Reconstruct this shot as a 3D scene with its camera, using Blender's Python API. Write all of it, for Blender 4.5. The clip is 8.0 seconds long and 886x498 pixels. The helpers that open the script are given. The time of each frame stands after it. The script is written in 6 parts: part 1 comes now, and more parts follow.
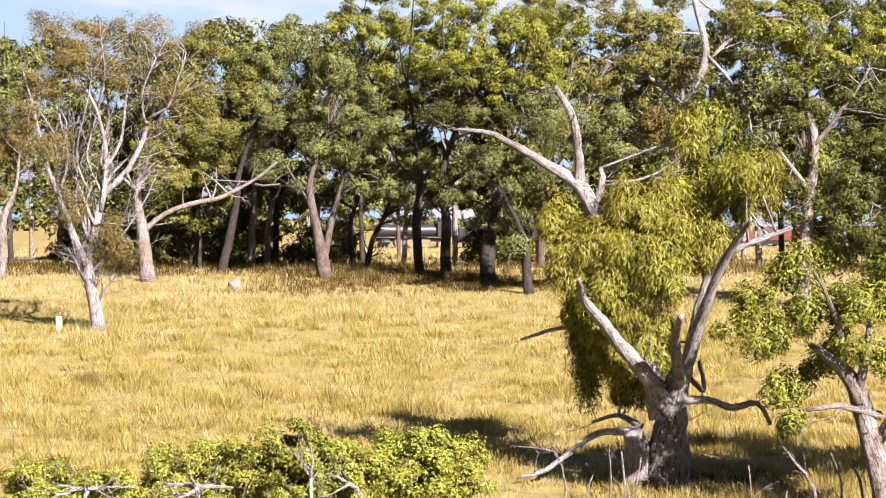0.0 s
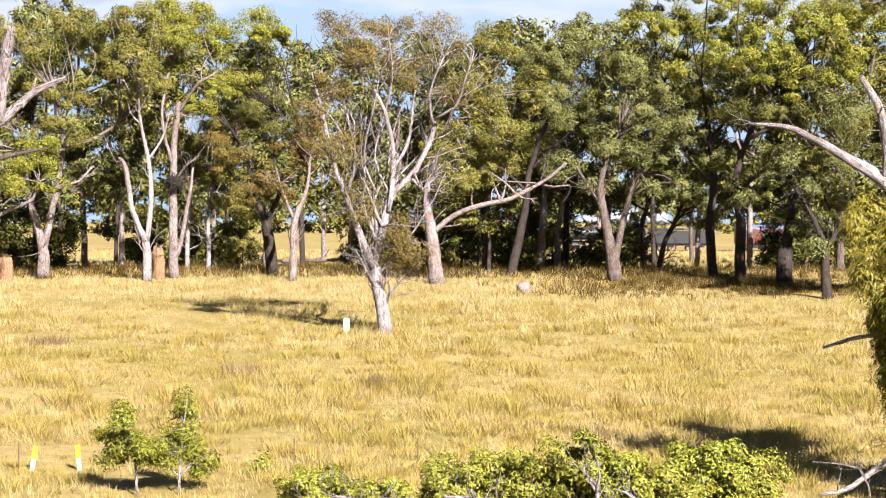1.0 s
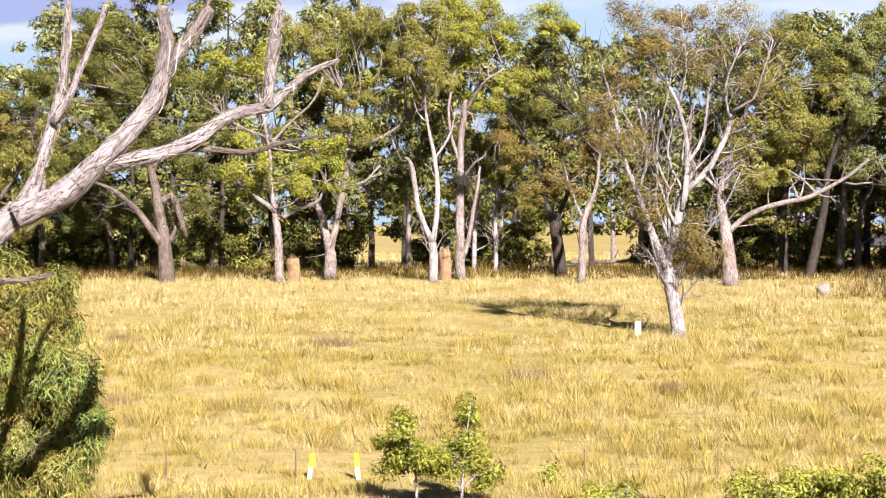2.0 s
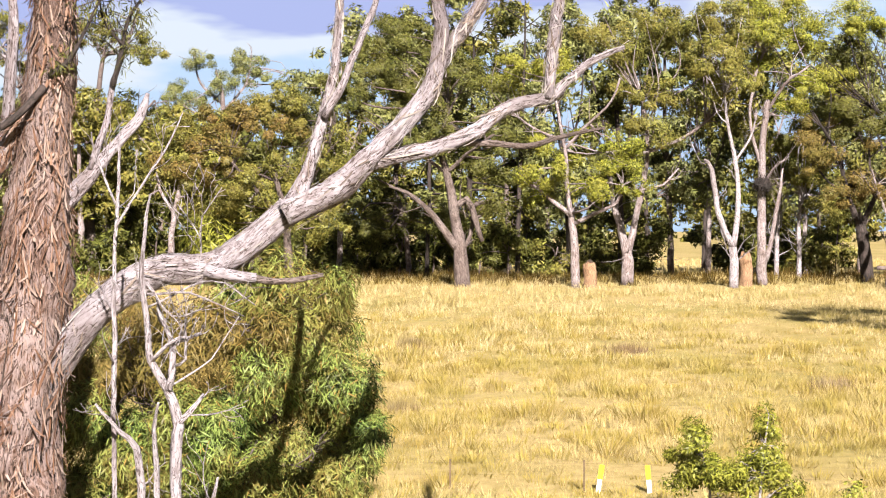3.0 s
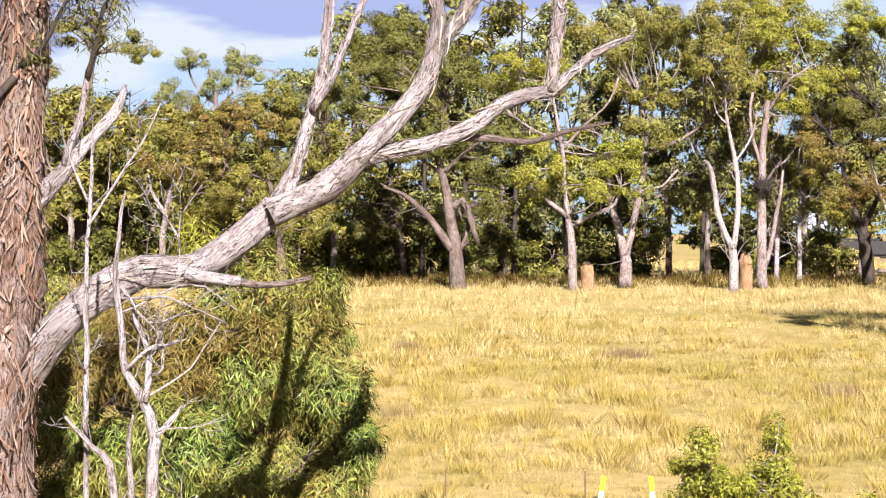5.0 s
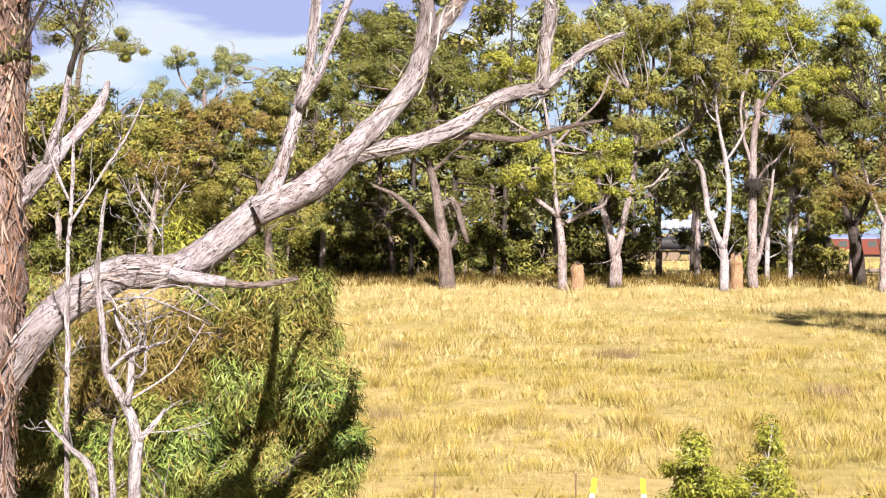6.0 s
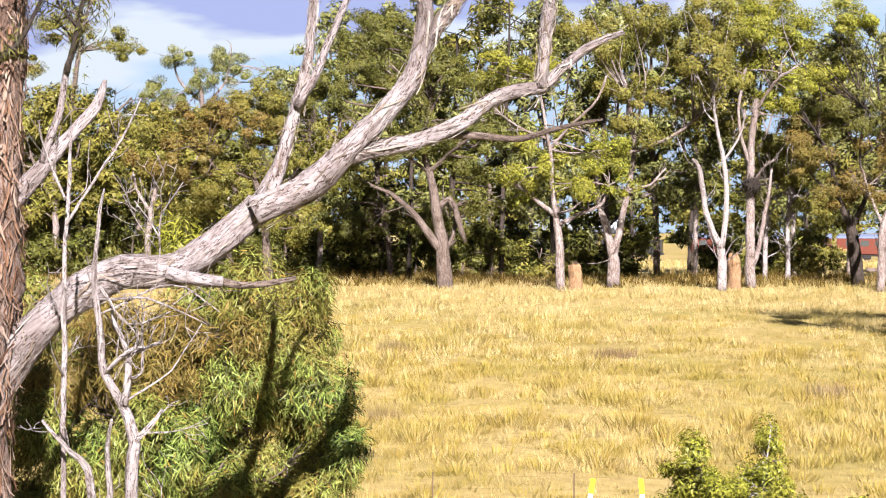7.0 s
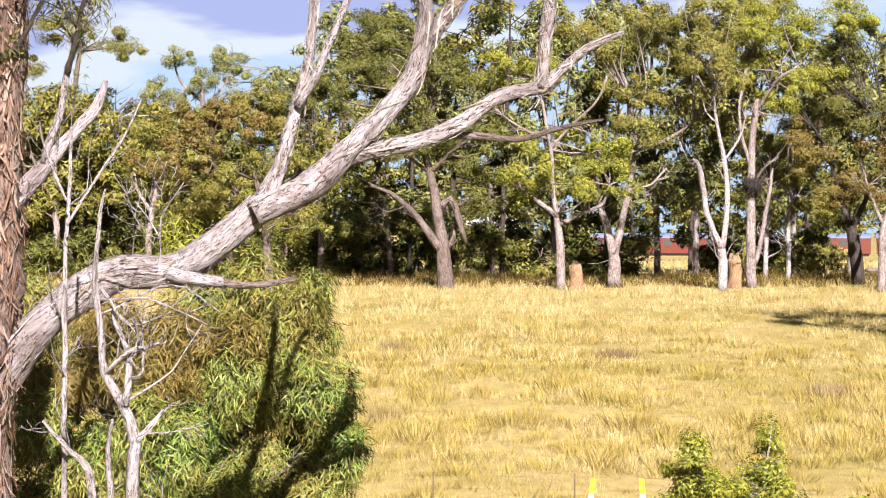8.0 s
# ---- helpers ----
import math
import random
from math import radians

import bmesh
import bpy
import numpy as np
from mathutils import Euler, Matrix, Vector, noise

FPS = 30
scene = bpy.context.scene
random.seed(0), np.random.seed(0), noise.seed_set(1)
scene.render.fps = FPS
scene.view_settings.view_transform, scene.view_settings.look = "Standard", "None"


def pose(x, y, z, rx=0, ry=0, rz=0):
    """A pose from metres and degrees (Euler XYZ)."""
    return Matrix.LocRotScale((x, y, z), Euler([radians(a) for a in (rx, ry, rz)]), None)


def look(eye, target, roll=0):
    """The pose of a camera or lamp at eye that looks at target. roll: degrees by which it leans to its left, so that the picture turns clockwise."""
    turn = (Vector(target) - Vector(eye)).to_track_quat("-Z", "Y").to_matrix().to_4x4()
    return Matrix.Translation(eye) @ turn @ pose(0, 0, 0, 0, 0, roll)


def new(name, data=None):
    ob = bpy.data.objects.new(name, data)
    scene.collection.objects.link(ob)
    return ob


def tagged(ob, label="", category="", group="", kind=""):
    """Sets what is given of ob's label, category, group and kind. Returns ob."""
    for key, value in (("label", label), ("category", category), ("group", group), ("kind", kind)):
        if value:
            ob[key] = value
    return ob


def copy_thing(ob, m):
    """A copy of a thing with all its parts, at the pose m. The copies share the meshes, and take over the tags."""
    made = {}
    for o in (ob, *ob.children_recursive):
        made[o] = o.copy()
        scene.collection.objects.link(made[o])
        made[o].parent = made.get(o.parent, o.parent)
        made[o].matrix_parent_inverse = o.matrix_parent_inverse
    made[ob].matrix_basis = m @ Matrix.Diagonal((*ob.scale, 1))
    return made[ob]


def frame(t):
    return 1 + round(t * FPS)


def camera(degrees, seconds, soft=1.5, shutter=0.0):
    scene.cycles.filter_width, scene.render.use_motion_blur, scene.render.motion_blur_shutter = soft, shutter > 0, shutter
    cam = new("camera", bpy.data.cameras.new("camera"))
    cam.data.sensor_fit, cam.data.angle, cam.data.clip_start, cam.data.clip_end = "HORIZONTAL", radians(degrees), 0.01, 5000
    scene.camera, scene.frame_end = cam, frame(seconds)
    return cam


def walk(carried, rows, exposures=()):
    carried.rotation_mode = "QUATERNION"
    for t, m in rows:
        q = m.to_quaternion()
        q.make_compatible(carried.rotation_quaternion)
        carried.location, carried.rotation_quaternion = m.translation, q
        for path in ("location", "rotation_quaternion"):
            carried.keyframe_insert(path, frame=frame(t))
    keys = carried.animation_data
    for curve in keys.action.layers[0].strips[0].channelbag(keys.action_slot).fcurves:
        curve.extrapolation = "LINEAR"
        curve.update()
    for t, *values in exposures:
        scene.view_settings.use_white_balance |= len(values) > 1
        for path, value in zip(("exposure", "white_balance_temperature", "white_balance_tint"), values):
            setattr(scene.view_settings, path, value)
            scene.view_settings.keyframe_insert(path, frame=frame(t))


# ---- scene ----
# ---- camera ----
cam = camera(25.27, 8.0, soft=1.1)
PATH = [
    (0.0, 0.042, -0.006, 0.027, -0.0001, -0.9821, -0.036),
    (0.5, 0.005, 0.872, 0.01, 4.6569, -0.926, 0.024),
    (1.0, -0.009, 1.649, -0.027, 8.4437, -0.9032, -0.061),
    (1.5, -0.186, 2.956, -0.183, 12.6307, -0.7912, 0.156),
    (2.0, -0.577, 4.009, -0.152, 16.7815, -0.824, 0.085),
    (2.2, -0.628, 4.599, -0.078, 18.4564, -0.8983, 0.02),
    (3.3, -1.0, 5.577, -0.289, 26.4419, -0.5386, 0.163),
    (3.5, -1.042, 5.694, -0.278, 26.2538, -0.5597, 0.117),
    (4.0, -1.194, 6.029, -0.273, 25.9479, -0.5733, 0.076),
    (4.5, -1.339, 6.356, -0.269, 25.6434, -0.5798, 0.046),
    (5.0, -1.488, 6.678, -0.266, 25.3698, -0.5653, 0.018),
    (6.5, -1.677, 7.08, -0.263, 25.0044, -0.6006, -0.033),
    (7.0, -1.69, 7.092, -0.262, 24.9873, -0.6012, -0.028),
    (7.5, -1.675, 7.077, -0.26, 25.0126, -0.5951, -0.033),
    (8.0, -1.683, 7.084, -0.259, 25.0094, -0.6025, -0.015),
]
walk(cam, [(t, pose(x, y, z, 90 + pitch, roll, yaw)) for t, x, y, z, yaw, pitch, roll in PATH])

# ---- light ----
SUN_UP, SUN_AZ = 32.5, 146.0
scene.view_settings.exposure = 2.59
sky = bpy.data.worlds.new("sky")
scene.world = sky
sky.use_nodes = True
sky_tex = sky.node_tree.nodes.new("ShaderNodeTexSky")
sky_tex.sky_type, sky_tex.sun_disc = "NISHITA", False
sky_tex.sun_elevation, sky_tex.sun_rotation = radians(SUN_UP), radians(SUN_AZ)
sky.node_tree.links.new(sky_tex.outputs[0], sky.node_tree.nodes["Background"].inputs[0])
sky.node_tree.nodes["Background"].inputs[1].default_value = 0.012
sun = new("sun", bpy.data.lights.new("sun", "SUN"))
sun.data.energy, sun.data.angle, sun.data.color = 5.0, radians(0.5), (1.0, 0.90, 0.79)
sun_way = Vector((math.sin(radians(SUN_AZ)) * math.cos(radians(SUN_UP)), math.cos(radians(SUN_AZ)) * math.cos(radians(SUN_UP)), math.sin(radians(SUN_UP))))
sun.matrix_world = look(sun_way * 50, (0, 0, 0))


# ---- materials ----
def nodes_of(name):
    m = bpy.data.materials.new(name)
    m.use_nodes = True
    nt = m.node_tree
    nt.nodes.clear()
    out = nt.nodes.new("ShaderNodeOutputMaterial")
    return m, nt, out


def ramp(nt, fac, stops):
    r = nt.nodes.new("ShaderNodeValToRGB")
    while len(r.color_ramp.elements) < len(stops):
        r.color_ramp.elements.new(0.5)
    for e, (p, c) in zip(r.color_ramp.elements, stops):
        e.position, e.color = p, (*c, 1)
    nt.links.new(fac, r.inputs[0])
    return r.outputs[0]


def noise_tex(nt, vec, scale, detail=4.0, rough=0.6):
    n = nt.nodes.new("ShaderNodeTexNoise")
    n.inputs["Scale"].default_value, n.inputs["Detail"].default_value, n.inputs["Roughness"].default_value = scale, detail, rough
    nt.links.new(vec, n.inputs["Vector"])
    return n.outputs["Fac"]


def mapped(nt, vec, scale):
    m = nt.nodes.new("ShaderNodeMapping")
    m.inputs["Scale"].default_value = scale
    nt.links.new(vec, m.inputs["Vector"])
    return m.outputs[0]


def mix(nt, fac, a, b, how="MIX"):
    m = nt.nodes.new("ShaderNodeMix")
    m.data_type, m.blend_type = "RGBA", how
    for value, slot in ((fac, 0), (a, 6), (b, 7)):
        if isinstance(value, (int, float)):
            m.inputs[slot].default_value = value
        elif isinstance(value, tuple):
            m.inputs[slot].default_value = (*value, 1)
        else:
            nt.links.new(value, m.inputs[slot])
    return m.outputs[2]


def coords(nt, which="Object"):
    return nt.nodes.new("ShaderNodeTexCoord").outputs[which]


def surface(nt, out, colour, rough=0.8, bump=None, strength=0.4, distance=0.02, metal=0.0):
    b = nt.nodes.new("ShaderNodeBsdfPrincipled")
    if isinstance(colour, tuple):
        b.inputs["Base Color"].default_value = (*colour, 1)
    else:
        nt.links.new(colour, b.inputs["Base Color"])
    b.inputs["Roughness"].default_value, b.inputs["Metallic"].default_value = rough, metal
    b.inputs["Specular IOR Level"].default_value = 0.25
    if bump is not None:
        k = nt.nodes.new("ShaderNodeBump")
        k.inputs["Strength"].default_value, k.inputs["Distance"].default_value = strength, distance
        nt.links.new(bump, k.inputs["Height"])
        nt.links.new(k.outputs[0], b.inputs["Normal"])
    nt.links.new(b.outputs[0], out.inputs[0])
    return b


def bark(name, light, mid, dark, patch=0.5, grain=9.0):
    m, nt, out = nodes_of(name)
    v = coords(nt)
    uv = coords(nt, "UV")
    streak = noise_tex(nt, mapped(nt, uv, (grain * 1.5, grain * 0.38, 1.0)), 1.0, 7, 0.7)
    fine = noise_tex(nt, mapped(nt, uv, (grain * 4, grain * 0.8, 1.0)), 1.0, 4, 0.7)
    blotch = noise_tex(nt, mapped(nt, v, (1.8, 1.8, 0.9)), 1.0, 4, 0.65)
    stain = noise_tex(nt, mapped(nt, v, (0.7, 0.7, 0.35)), 1.0, 2, 0.6)
    a = ramp(nt, streak, [(0.34, dark), (0.46, mid), (0.62, light)])
    b = ramp(nt, streak, [(0.36, mid), (0.48, light), (0.75, tuple(min(1, c * 1.15) for c in light))])
    f = ramp(nt, blotch, [(patch - 0.05, (0, 0, 0)), (patch + 0.05, (1, 1, 1))])
    c = mix(nt, f, a, b)
    c = mix(nt, ramp(nt, fine, [(0.34, (0.75, 0.75, 0.75)), (0.46, (0, 0, 0))]), c, dark)
    c = mix(nt, ramp(nt, stain, [(0.50, (0, 0, 0)), (0.60, (0.65, 0.65, 0.65))]), c, tuple((p + q) / 2 for p, q in zip(mid, dark)))
    seam = noise_tex(nt, mapped(nt, uv, (grain * 1.9, grain * 0.30, 1.0)), 1.0, 3, 0.6)
    off = nt.nodes.new("ShaderNodeMath")
    off.operation = "COMPARE"
    off.inputs[1].default_value, off.inputs[2].default_value = 0.5, 0.016
    nt.links.new(seam, off.inputs[0])
    c = mix(nt, off.outputs[0], c, dark)
    surface(nt, out, c, 0.85, streak, 1.0, 0.08)
    return m


def leaf(name, dark, light, odd, back=0.10):
    m, nt, out = nodes_of(name)
    rnd = nt.nodes.new("ShaderNodeNewGeometry").outputs["Random Per Island"]
    c = ramp(nt, rnd, [(0.0, tuple(x * 0.5 for x in dark)), (0.25, dark), (0.6, light), (0.9, tuple(x * 1.2 for x in light)), (0.97, odd)])
    big = noise_tex(nt, coords(nt), 0.7, 2)
    c = mix(nt, ramp(nt, big, [(0.35, (0, 0, 0)), (0.65, (0.55, 0.55, 0.55))]), c, odd, "MIX")
    d = nt.nodes.new("ShaderNodeBsdfDiffuse")
    t = nt.nodes.new("ShaderNodeBsdfTranslucent")
    g = nt.nodes.new("ShaderNodeBsdfGlossy")
    g.inputs["Roughness"].default_value = 0.45
    g.inputs["Color"].default_value = (0.8, 0.8, 0.8, 1)
    nt.links.new(c, d.inputs[0])
    nt.links.new(c, t.inputs[0])
    one, two = nt.nodes.new("ShaderNodeMixShader"), nt.nodes.new("ShaderNodeMixShader")
    one.inputs[0].default_value, two.inputs[0].default_value = back, 0.012
    for s, (p, q) in ((one, (d, t)), (two, (one, g))):
        nt.links.new(p.outputs[0], s.inputs[1])
        nt.links.new(q.outputs[0], s.inputs[2])
    nt.links.new(two.outputs[0], out.inputs[0])
    return m


def plain(name, c, rough=0.6, metal=0.0, var=0.25, scale=3.0):
    m, nt, out = nodes_of(name)
    n = noise_tex(nt, coords(nt), scale, 5, 0.65)
    col = ramp(nt, n, [(0.3, tuple(x * (1 - var) for x in c)), (0.7, tuple(min(1, x * (1 + var * 0.6)) for x in c))])
    surface(nt, out, col, rough, n, 0.15, 0.01, metal)
    return m


BARK = {
    "pale": bark("bark_pale", (0.183, 0.159, 0.171), (0.117, 0.0925, 0.092), (0.0389, 0.0262, 0.0235)),
    "white": bark("bark_white", (0.218, 0.2, 0.222), (0.129, 0.11, 0.116), (0.0505, 0.0385, 0.0385), 0.42),
    "grey": bark("bark_grey", (0.101, 0.0807, 0.079), (0.0583, 0.0424, 0.0385), (0.0214, 0.0147, 0.0128)),
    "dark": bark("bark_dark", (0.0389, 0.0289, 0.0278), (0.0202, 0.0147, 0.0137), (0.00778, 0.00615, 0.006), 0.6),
    "weathered": bark("bark_weathered", (0.194, 0.177, 0.196), (0.105, 0.0866, 0.092), (0.0194, 0.0147, 0.0149), 0.5, 10),
    "silver": bark("bark_silver", (0.232, 0.213, 0.241), (0.135, 0.115, 0.125), (0.0537, 0.042, 0.0443), 0.45, 12),
    "peeling": bark("bark_peeling", (0.214, 0.196, 0.227), (0.136, 0.116, 0.128), (0.0272, 0.0173, 0.0158), 0.51, 11),
    "shaggy": bark("bark_shaggy", (0.154, 0.118, 0.118), (0.0875, 0.0509, 0.0396), (0.0175, 0.00918, 0.00648), 0.49, 12),
    "stump": bark("bark_stump", (0.211, 0.135, 0.0824), (0.155, 0.0864, 0.0478), (0.0622, 0.037, 0.0238), 0.5, 12),
}
LEAF = {
    "green": leaf("leaf_green", (0.0387, 0.0481, 0.00662), (0.132, 0.143, 0.0189), (0.139, 0.127, 0.0221)),
    "olive": leaf("leaf_olive", (0.0326, 0.0355, 0.00831), (0.104, 0.106, 0.0227), (0.117, 0.0963, 0.0236)),
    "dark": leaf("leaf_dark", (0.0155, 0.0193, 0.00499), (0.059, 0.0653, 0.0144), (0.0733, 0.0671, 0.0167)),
    "grey": leaf("leaf_grey", (0.0367, 0.0416, 0.0152), (0.104, 0.115, 0.0374), (0.106, 0.104, 0.036)),
    "brown": leaf("leaf_brown", (0.05, 0.0321, 0.0105), (0.108, 0.0738, 0.0226), (0.0811, 0.0755, 0.0181)),
    "droop": leaf("leaf_droop", (0.041, 0.0466, 0.00607), (0.142, 0.148, 0.0185), (0.156, 0.119, 0.0236)),
    "long": leaf("leaf_long", (0.024, 0.040, 0.010), (0.105, 0.150, 0.036), (0.145, 0.095, 0.026)),
    "bush": leaf("leaf_bush", (0.057, 0.066, 0.00889), (0.161, 0.174, 0.0267), (0.174, 0.159, 0.0321)),
}


# ---- mesh helpers ----
def ground_z(x, y):
    d = np.hypot(x, y)
    return np.interp(d, [0, 15, 28, 40, 95, 130, 290, 420, 900, 5000], [-6, -5.6, -5.1, -4.7, -2.65, -2.9, -5.0, -3.4, -6, -10])


def mesh_of(name, verts, faces, smooth=True, uvs=None):
    me = bpy.data.meshes.new(name)
    me.from_pydata([tuple(v) for v in verts], [], faces)
    if uvs:
        me.uv_layers.new(name="along").data.foreach_set("uv", np.array(uvs, np.float32).ravel())
    if smooth:
        me.shade_smooth()
    return me


def fast_mesh(name, verts, k):
    """A mesh of separate faces of k corners each: verts has the shape (n, k, 3)."""
    n = len(verts)
    me = bpy.data.meshes.new(name)
    me.vertices.add(n * k)
    me.vertices.foreach_set("co", np.asarray(verts, np.float32).ravel())
    me.loops.add(n * k)
    me.loops.foreach_set("vertex_index", np.arange(n * k, dtype=np.int32))
    me.polygons.add(n)
    me.polygons.foreach_set("loop_start", np.arange(0, n * k, k, dtype=np.int32))
    me.update(calc_edges=True)
    return me


def put(name, me, material, parent=None, label=""):
    me.materials.append(material)
    ob = new(name, me)
    ob.parent = parent
    if label:
        tagged(ob, label)
    return ob


def part(name, bm, material, parent, label="", smooth=False):
    me = bpy.data.meshes.new(name)
    bm.to_mesh(me)
    bm.free()
    if smooth:
        me.shade_smooth()
    return put(name, me, material, parent, label)


def smooth_line(pts, step):
    """Points and radii along a Catmull-Rom line through pts (x, y, z, r)."""
    p = np.array(pts, float)
    p = np.vstack([2 * p[0] - p[1], p, 2 * p[-1] - p[-2]])
    out = []
    for i in range(1, len(p) - 2):
        a, b, c, d = p[i - 1], p[i], p[i + 1], p[i + 2]
        n = max(2, int(np.linalg.norm(c[:3] - b[:3]) / step))
        for t in np.linspace(0, 1, n, endpoint=False):
            out.append(0.5 * (2 * b + (c - a) * t + (2 * a - 5 * b + 4 * c - d) * t * t + (3 * b - a - 3 * c + d) * t ** 3))
    out.append(p[-2])
    out = np.array(out)
    out[:, 3] = np.maximum(out[:, 3], 0.004)
    return out


def tube(line, sides, wobble, rng, verts, faces, uvs):
    """Adds a lumpy tube round a line to verts and faces; uvs run round and along it in metres."""
    n0 = len(verts)
    tan = np.gradient(line[:, :3], axis=0)
    tan /= np.linalg.norm(tan, axis=1)[:, None] + 1e-9
    ph = rng.uniform(0, 6, 4)
    for i, (x, y, z, r) in enumerate(line):
        t = Vector(tan[i])
        u = t.cross(Vector((0.13, 1, 0.07))).normalized()
        v = t.cross(u)
        for k in range(sides):
            a = 2 * math.pi * k / sides
            q = r * (1 + wobble * (noise.noise((x * 2.2 + math.cos(a) * 1.3 + ph[0], y * 2.2 + math.sin(a) * 1.3, z * 1.1 + ph[1])) + 0.6 * noise.noise((math.cos(a) * 3 + ph[2], math.sin(a) * 3, z * 1.7 / (r + 0.2))) + 0.35 * noise.noise((x * 6 + math.cos(a) * 2, y * 6 + math.sin(a) * 2, z * 4))))
            verts.append(Vector((x, y, z)) + u * (q * math.cos(a)) + v * (q * math.sin(a)))
    m = len(line)
    far = np.concatenate([[0], np.cumsum(np.linalg.norm(np.diff(line[:, :3], axis=0), axis=1))]) + ph[3]
    girth = 2 * math.pi * float(np.mean(line[:, 3])) / sides
    for i in range(m - 1):
        for k in range(sides):
            a, b = n0 + i * sides + k, n0 + i * sides + (k + 1) % sides
            faces.append((a, b, b + sides, a + sides))
            uvs += [(k * girth, far[i]), ((k + 1) * girth, far[i]), ((k + 1) * girth, far[i + 1]), (k * girth, far[i + 1])]
    faces.append(tuple(n0 + k for k in reversed(range(sides))))
    faces.append(tuple(n0 + (m - 1) * sides + k for k in range(sides)))
    uvs += [(0.0, far[0])] * (2 * sides)


def forks(rng, lines, count, reach, thin, verts, faces, uvs):
    """Crooked bare side branches that fork once or twice."""
    for _ in range(count):
        line = lines[rng.integers(len(lines))]
        i = rng.integers(len(line) // 4, len(line) - 1)
        t = line[i + 1, :3] - line[i, :3]
        t /= np.linalg.norm(t) + 1e-9
        w = np.cross(t, rng.normal(size=3))
        d = t * 0.6 + w / (np.linalg.norm(w) + 1e-9) * 0.75 + np.array((0, 0, 0.3))
        p, r, ln = line[i, :3].copy(), min(line[i, 3] * 0.5, thin), reach * rng.uniform(0.35, 1.0)
        starts = [(p, d, r, ln)]
        for p, d, r, ln in starts:
            pts = [(*p, r)]
            for k in range(3):
                d = d + rng.normal(size=3) * 0.32 + np.array((0, 0, 0.1))
                d /= np.linalg.norm(d)
                p = p + d * ln / 3
                pts.append((*p, r * (0.75, 0.5, 0.2)[k]))
                if k < 2 and rng.uniform() < 0.6 and len(starts) < 5:
                    starts.append((p.copy(), d + rng.normal(size=3) * 0.6, r * 0.55, ln * 0.6))
            tube(smooth_line(pts, reach / 5), 3, 0.1, rng, verts, faces, uvs)


def leaf_cloud(rng, blobs, length, width, sub, fill, droop, corners=4):
    """Leaves gathered in small clumps over lumpy blobs (x, y, z, rx, rz): an array (n, corners, 3)."""
    out = []
    for x, y, z, rx, rz in blobs:
        n = int(fill * 4.2 * math.pi * rx * rz / (0.5 * length * width)) + 20
        m = max(5, int(fill ** 0.5 * 1.7 * rx * rz / (sub * sub)))
        w = rng.normal(size=(m, 3))
        w /= np.linalg.norm(w, axis=1)[:, None]
        lump = np.array([noise.noise((a * 1.7 + x, b * 1.7 + y, c * 1.7 + z)) for a, b, c in w])
        rad = rng.uniform(0.1, 1.0, m) ** 0.5 * (1 + 0.6 * lump)
        c = np.array((x, y, z)) + w * rad[:, None] * np.array((rx, rx * 0.85, rz))
        size = sub * rng.uniform(0.5, 1.5, m)
        pick = rng.integers(0, m, n)
        ball = rng.normal(size=(n, 3))
        ball *= (rng.uniform(0.15, 1.0, n) ** 0.45 / (np.linalg.norm(ball, axis=1) + 1e-9))[:, None]
        p = c[pick] + ball * size[pick][:, None] * np.array((1.15, 1.15, 0.62 + 1.2 * droop))
        d = rng.normal(size=(n, 3))
        d[:, 2] = d[:, 2] * (1 - 0.5 * droop) - 1.6 * droop
        face = w[pick] * 0.5 + ball * 1.1 + np.array((0, 0, 0.3)) + rng.normal(size=(n, 3)) * 0.4
        face /= np.linalg.norm(face, axis=1)[:, None] + 1e-9
        d -= face * np.sum(d * face, axis=1)[:, None] * 0.85
        d /= np.linalg.norm(d, axis=1)[:, None]
        s = np.cross(d, face)
        s /= np.linalg.norm(s, axis=1)[:, None] + 1e-9
        ln = (length * rng.uniform(0.65, 1.3, n))[:, None]
        wd = (width * rng.uniform(0.7, 1.3, n))[:, None] * 0.5
        mid = p + d * ln * 0.42
        out.append(np.stack([p, mid - s * wd, p + d * ln, mid + s * wd], 1) if corners == 4 else np.stack([p - s * wd, p + d * ln, p + s * wd], 1))
    return np.concatenate(out)


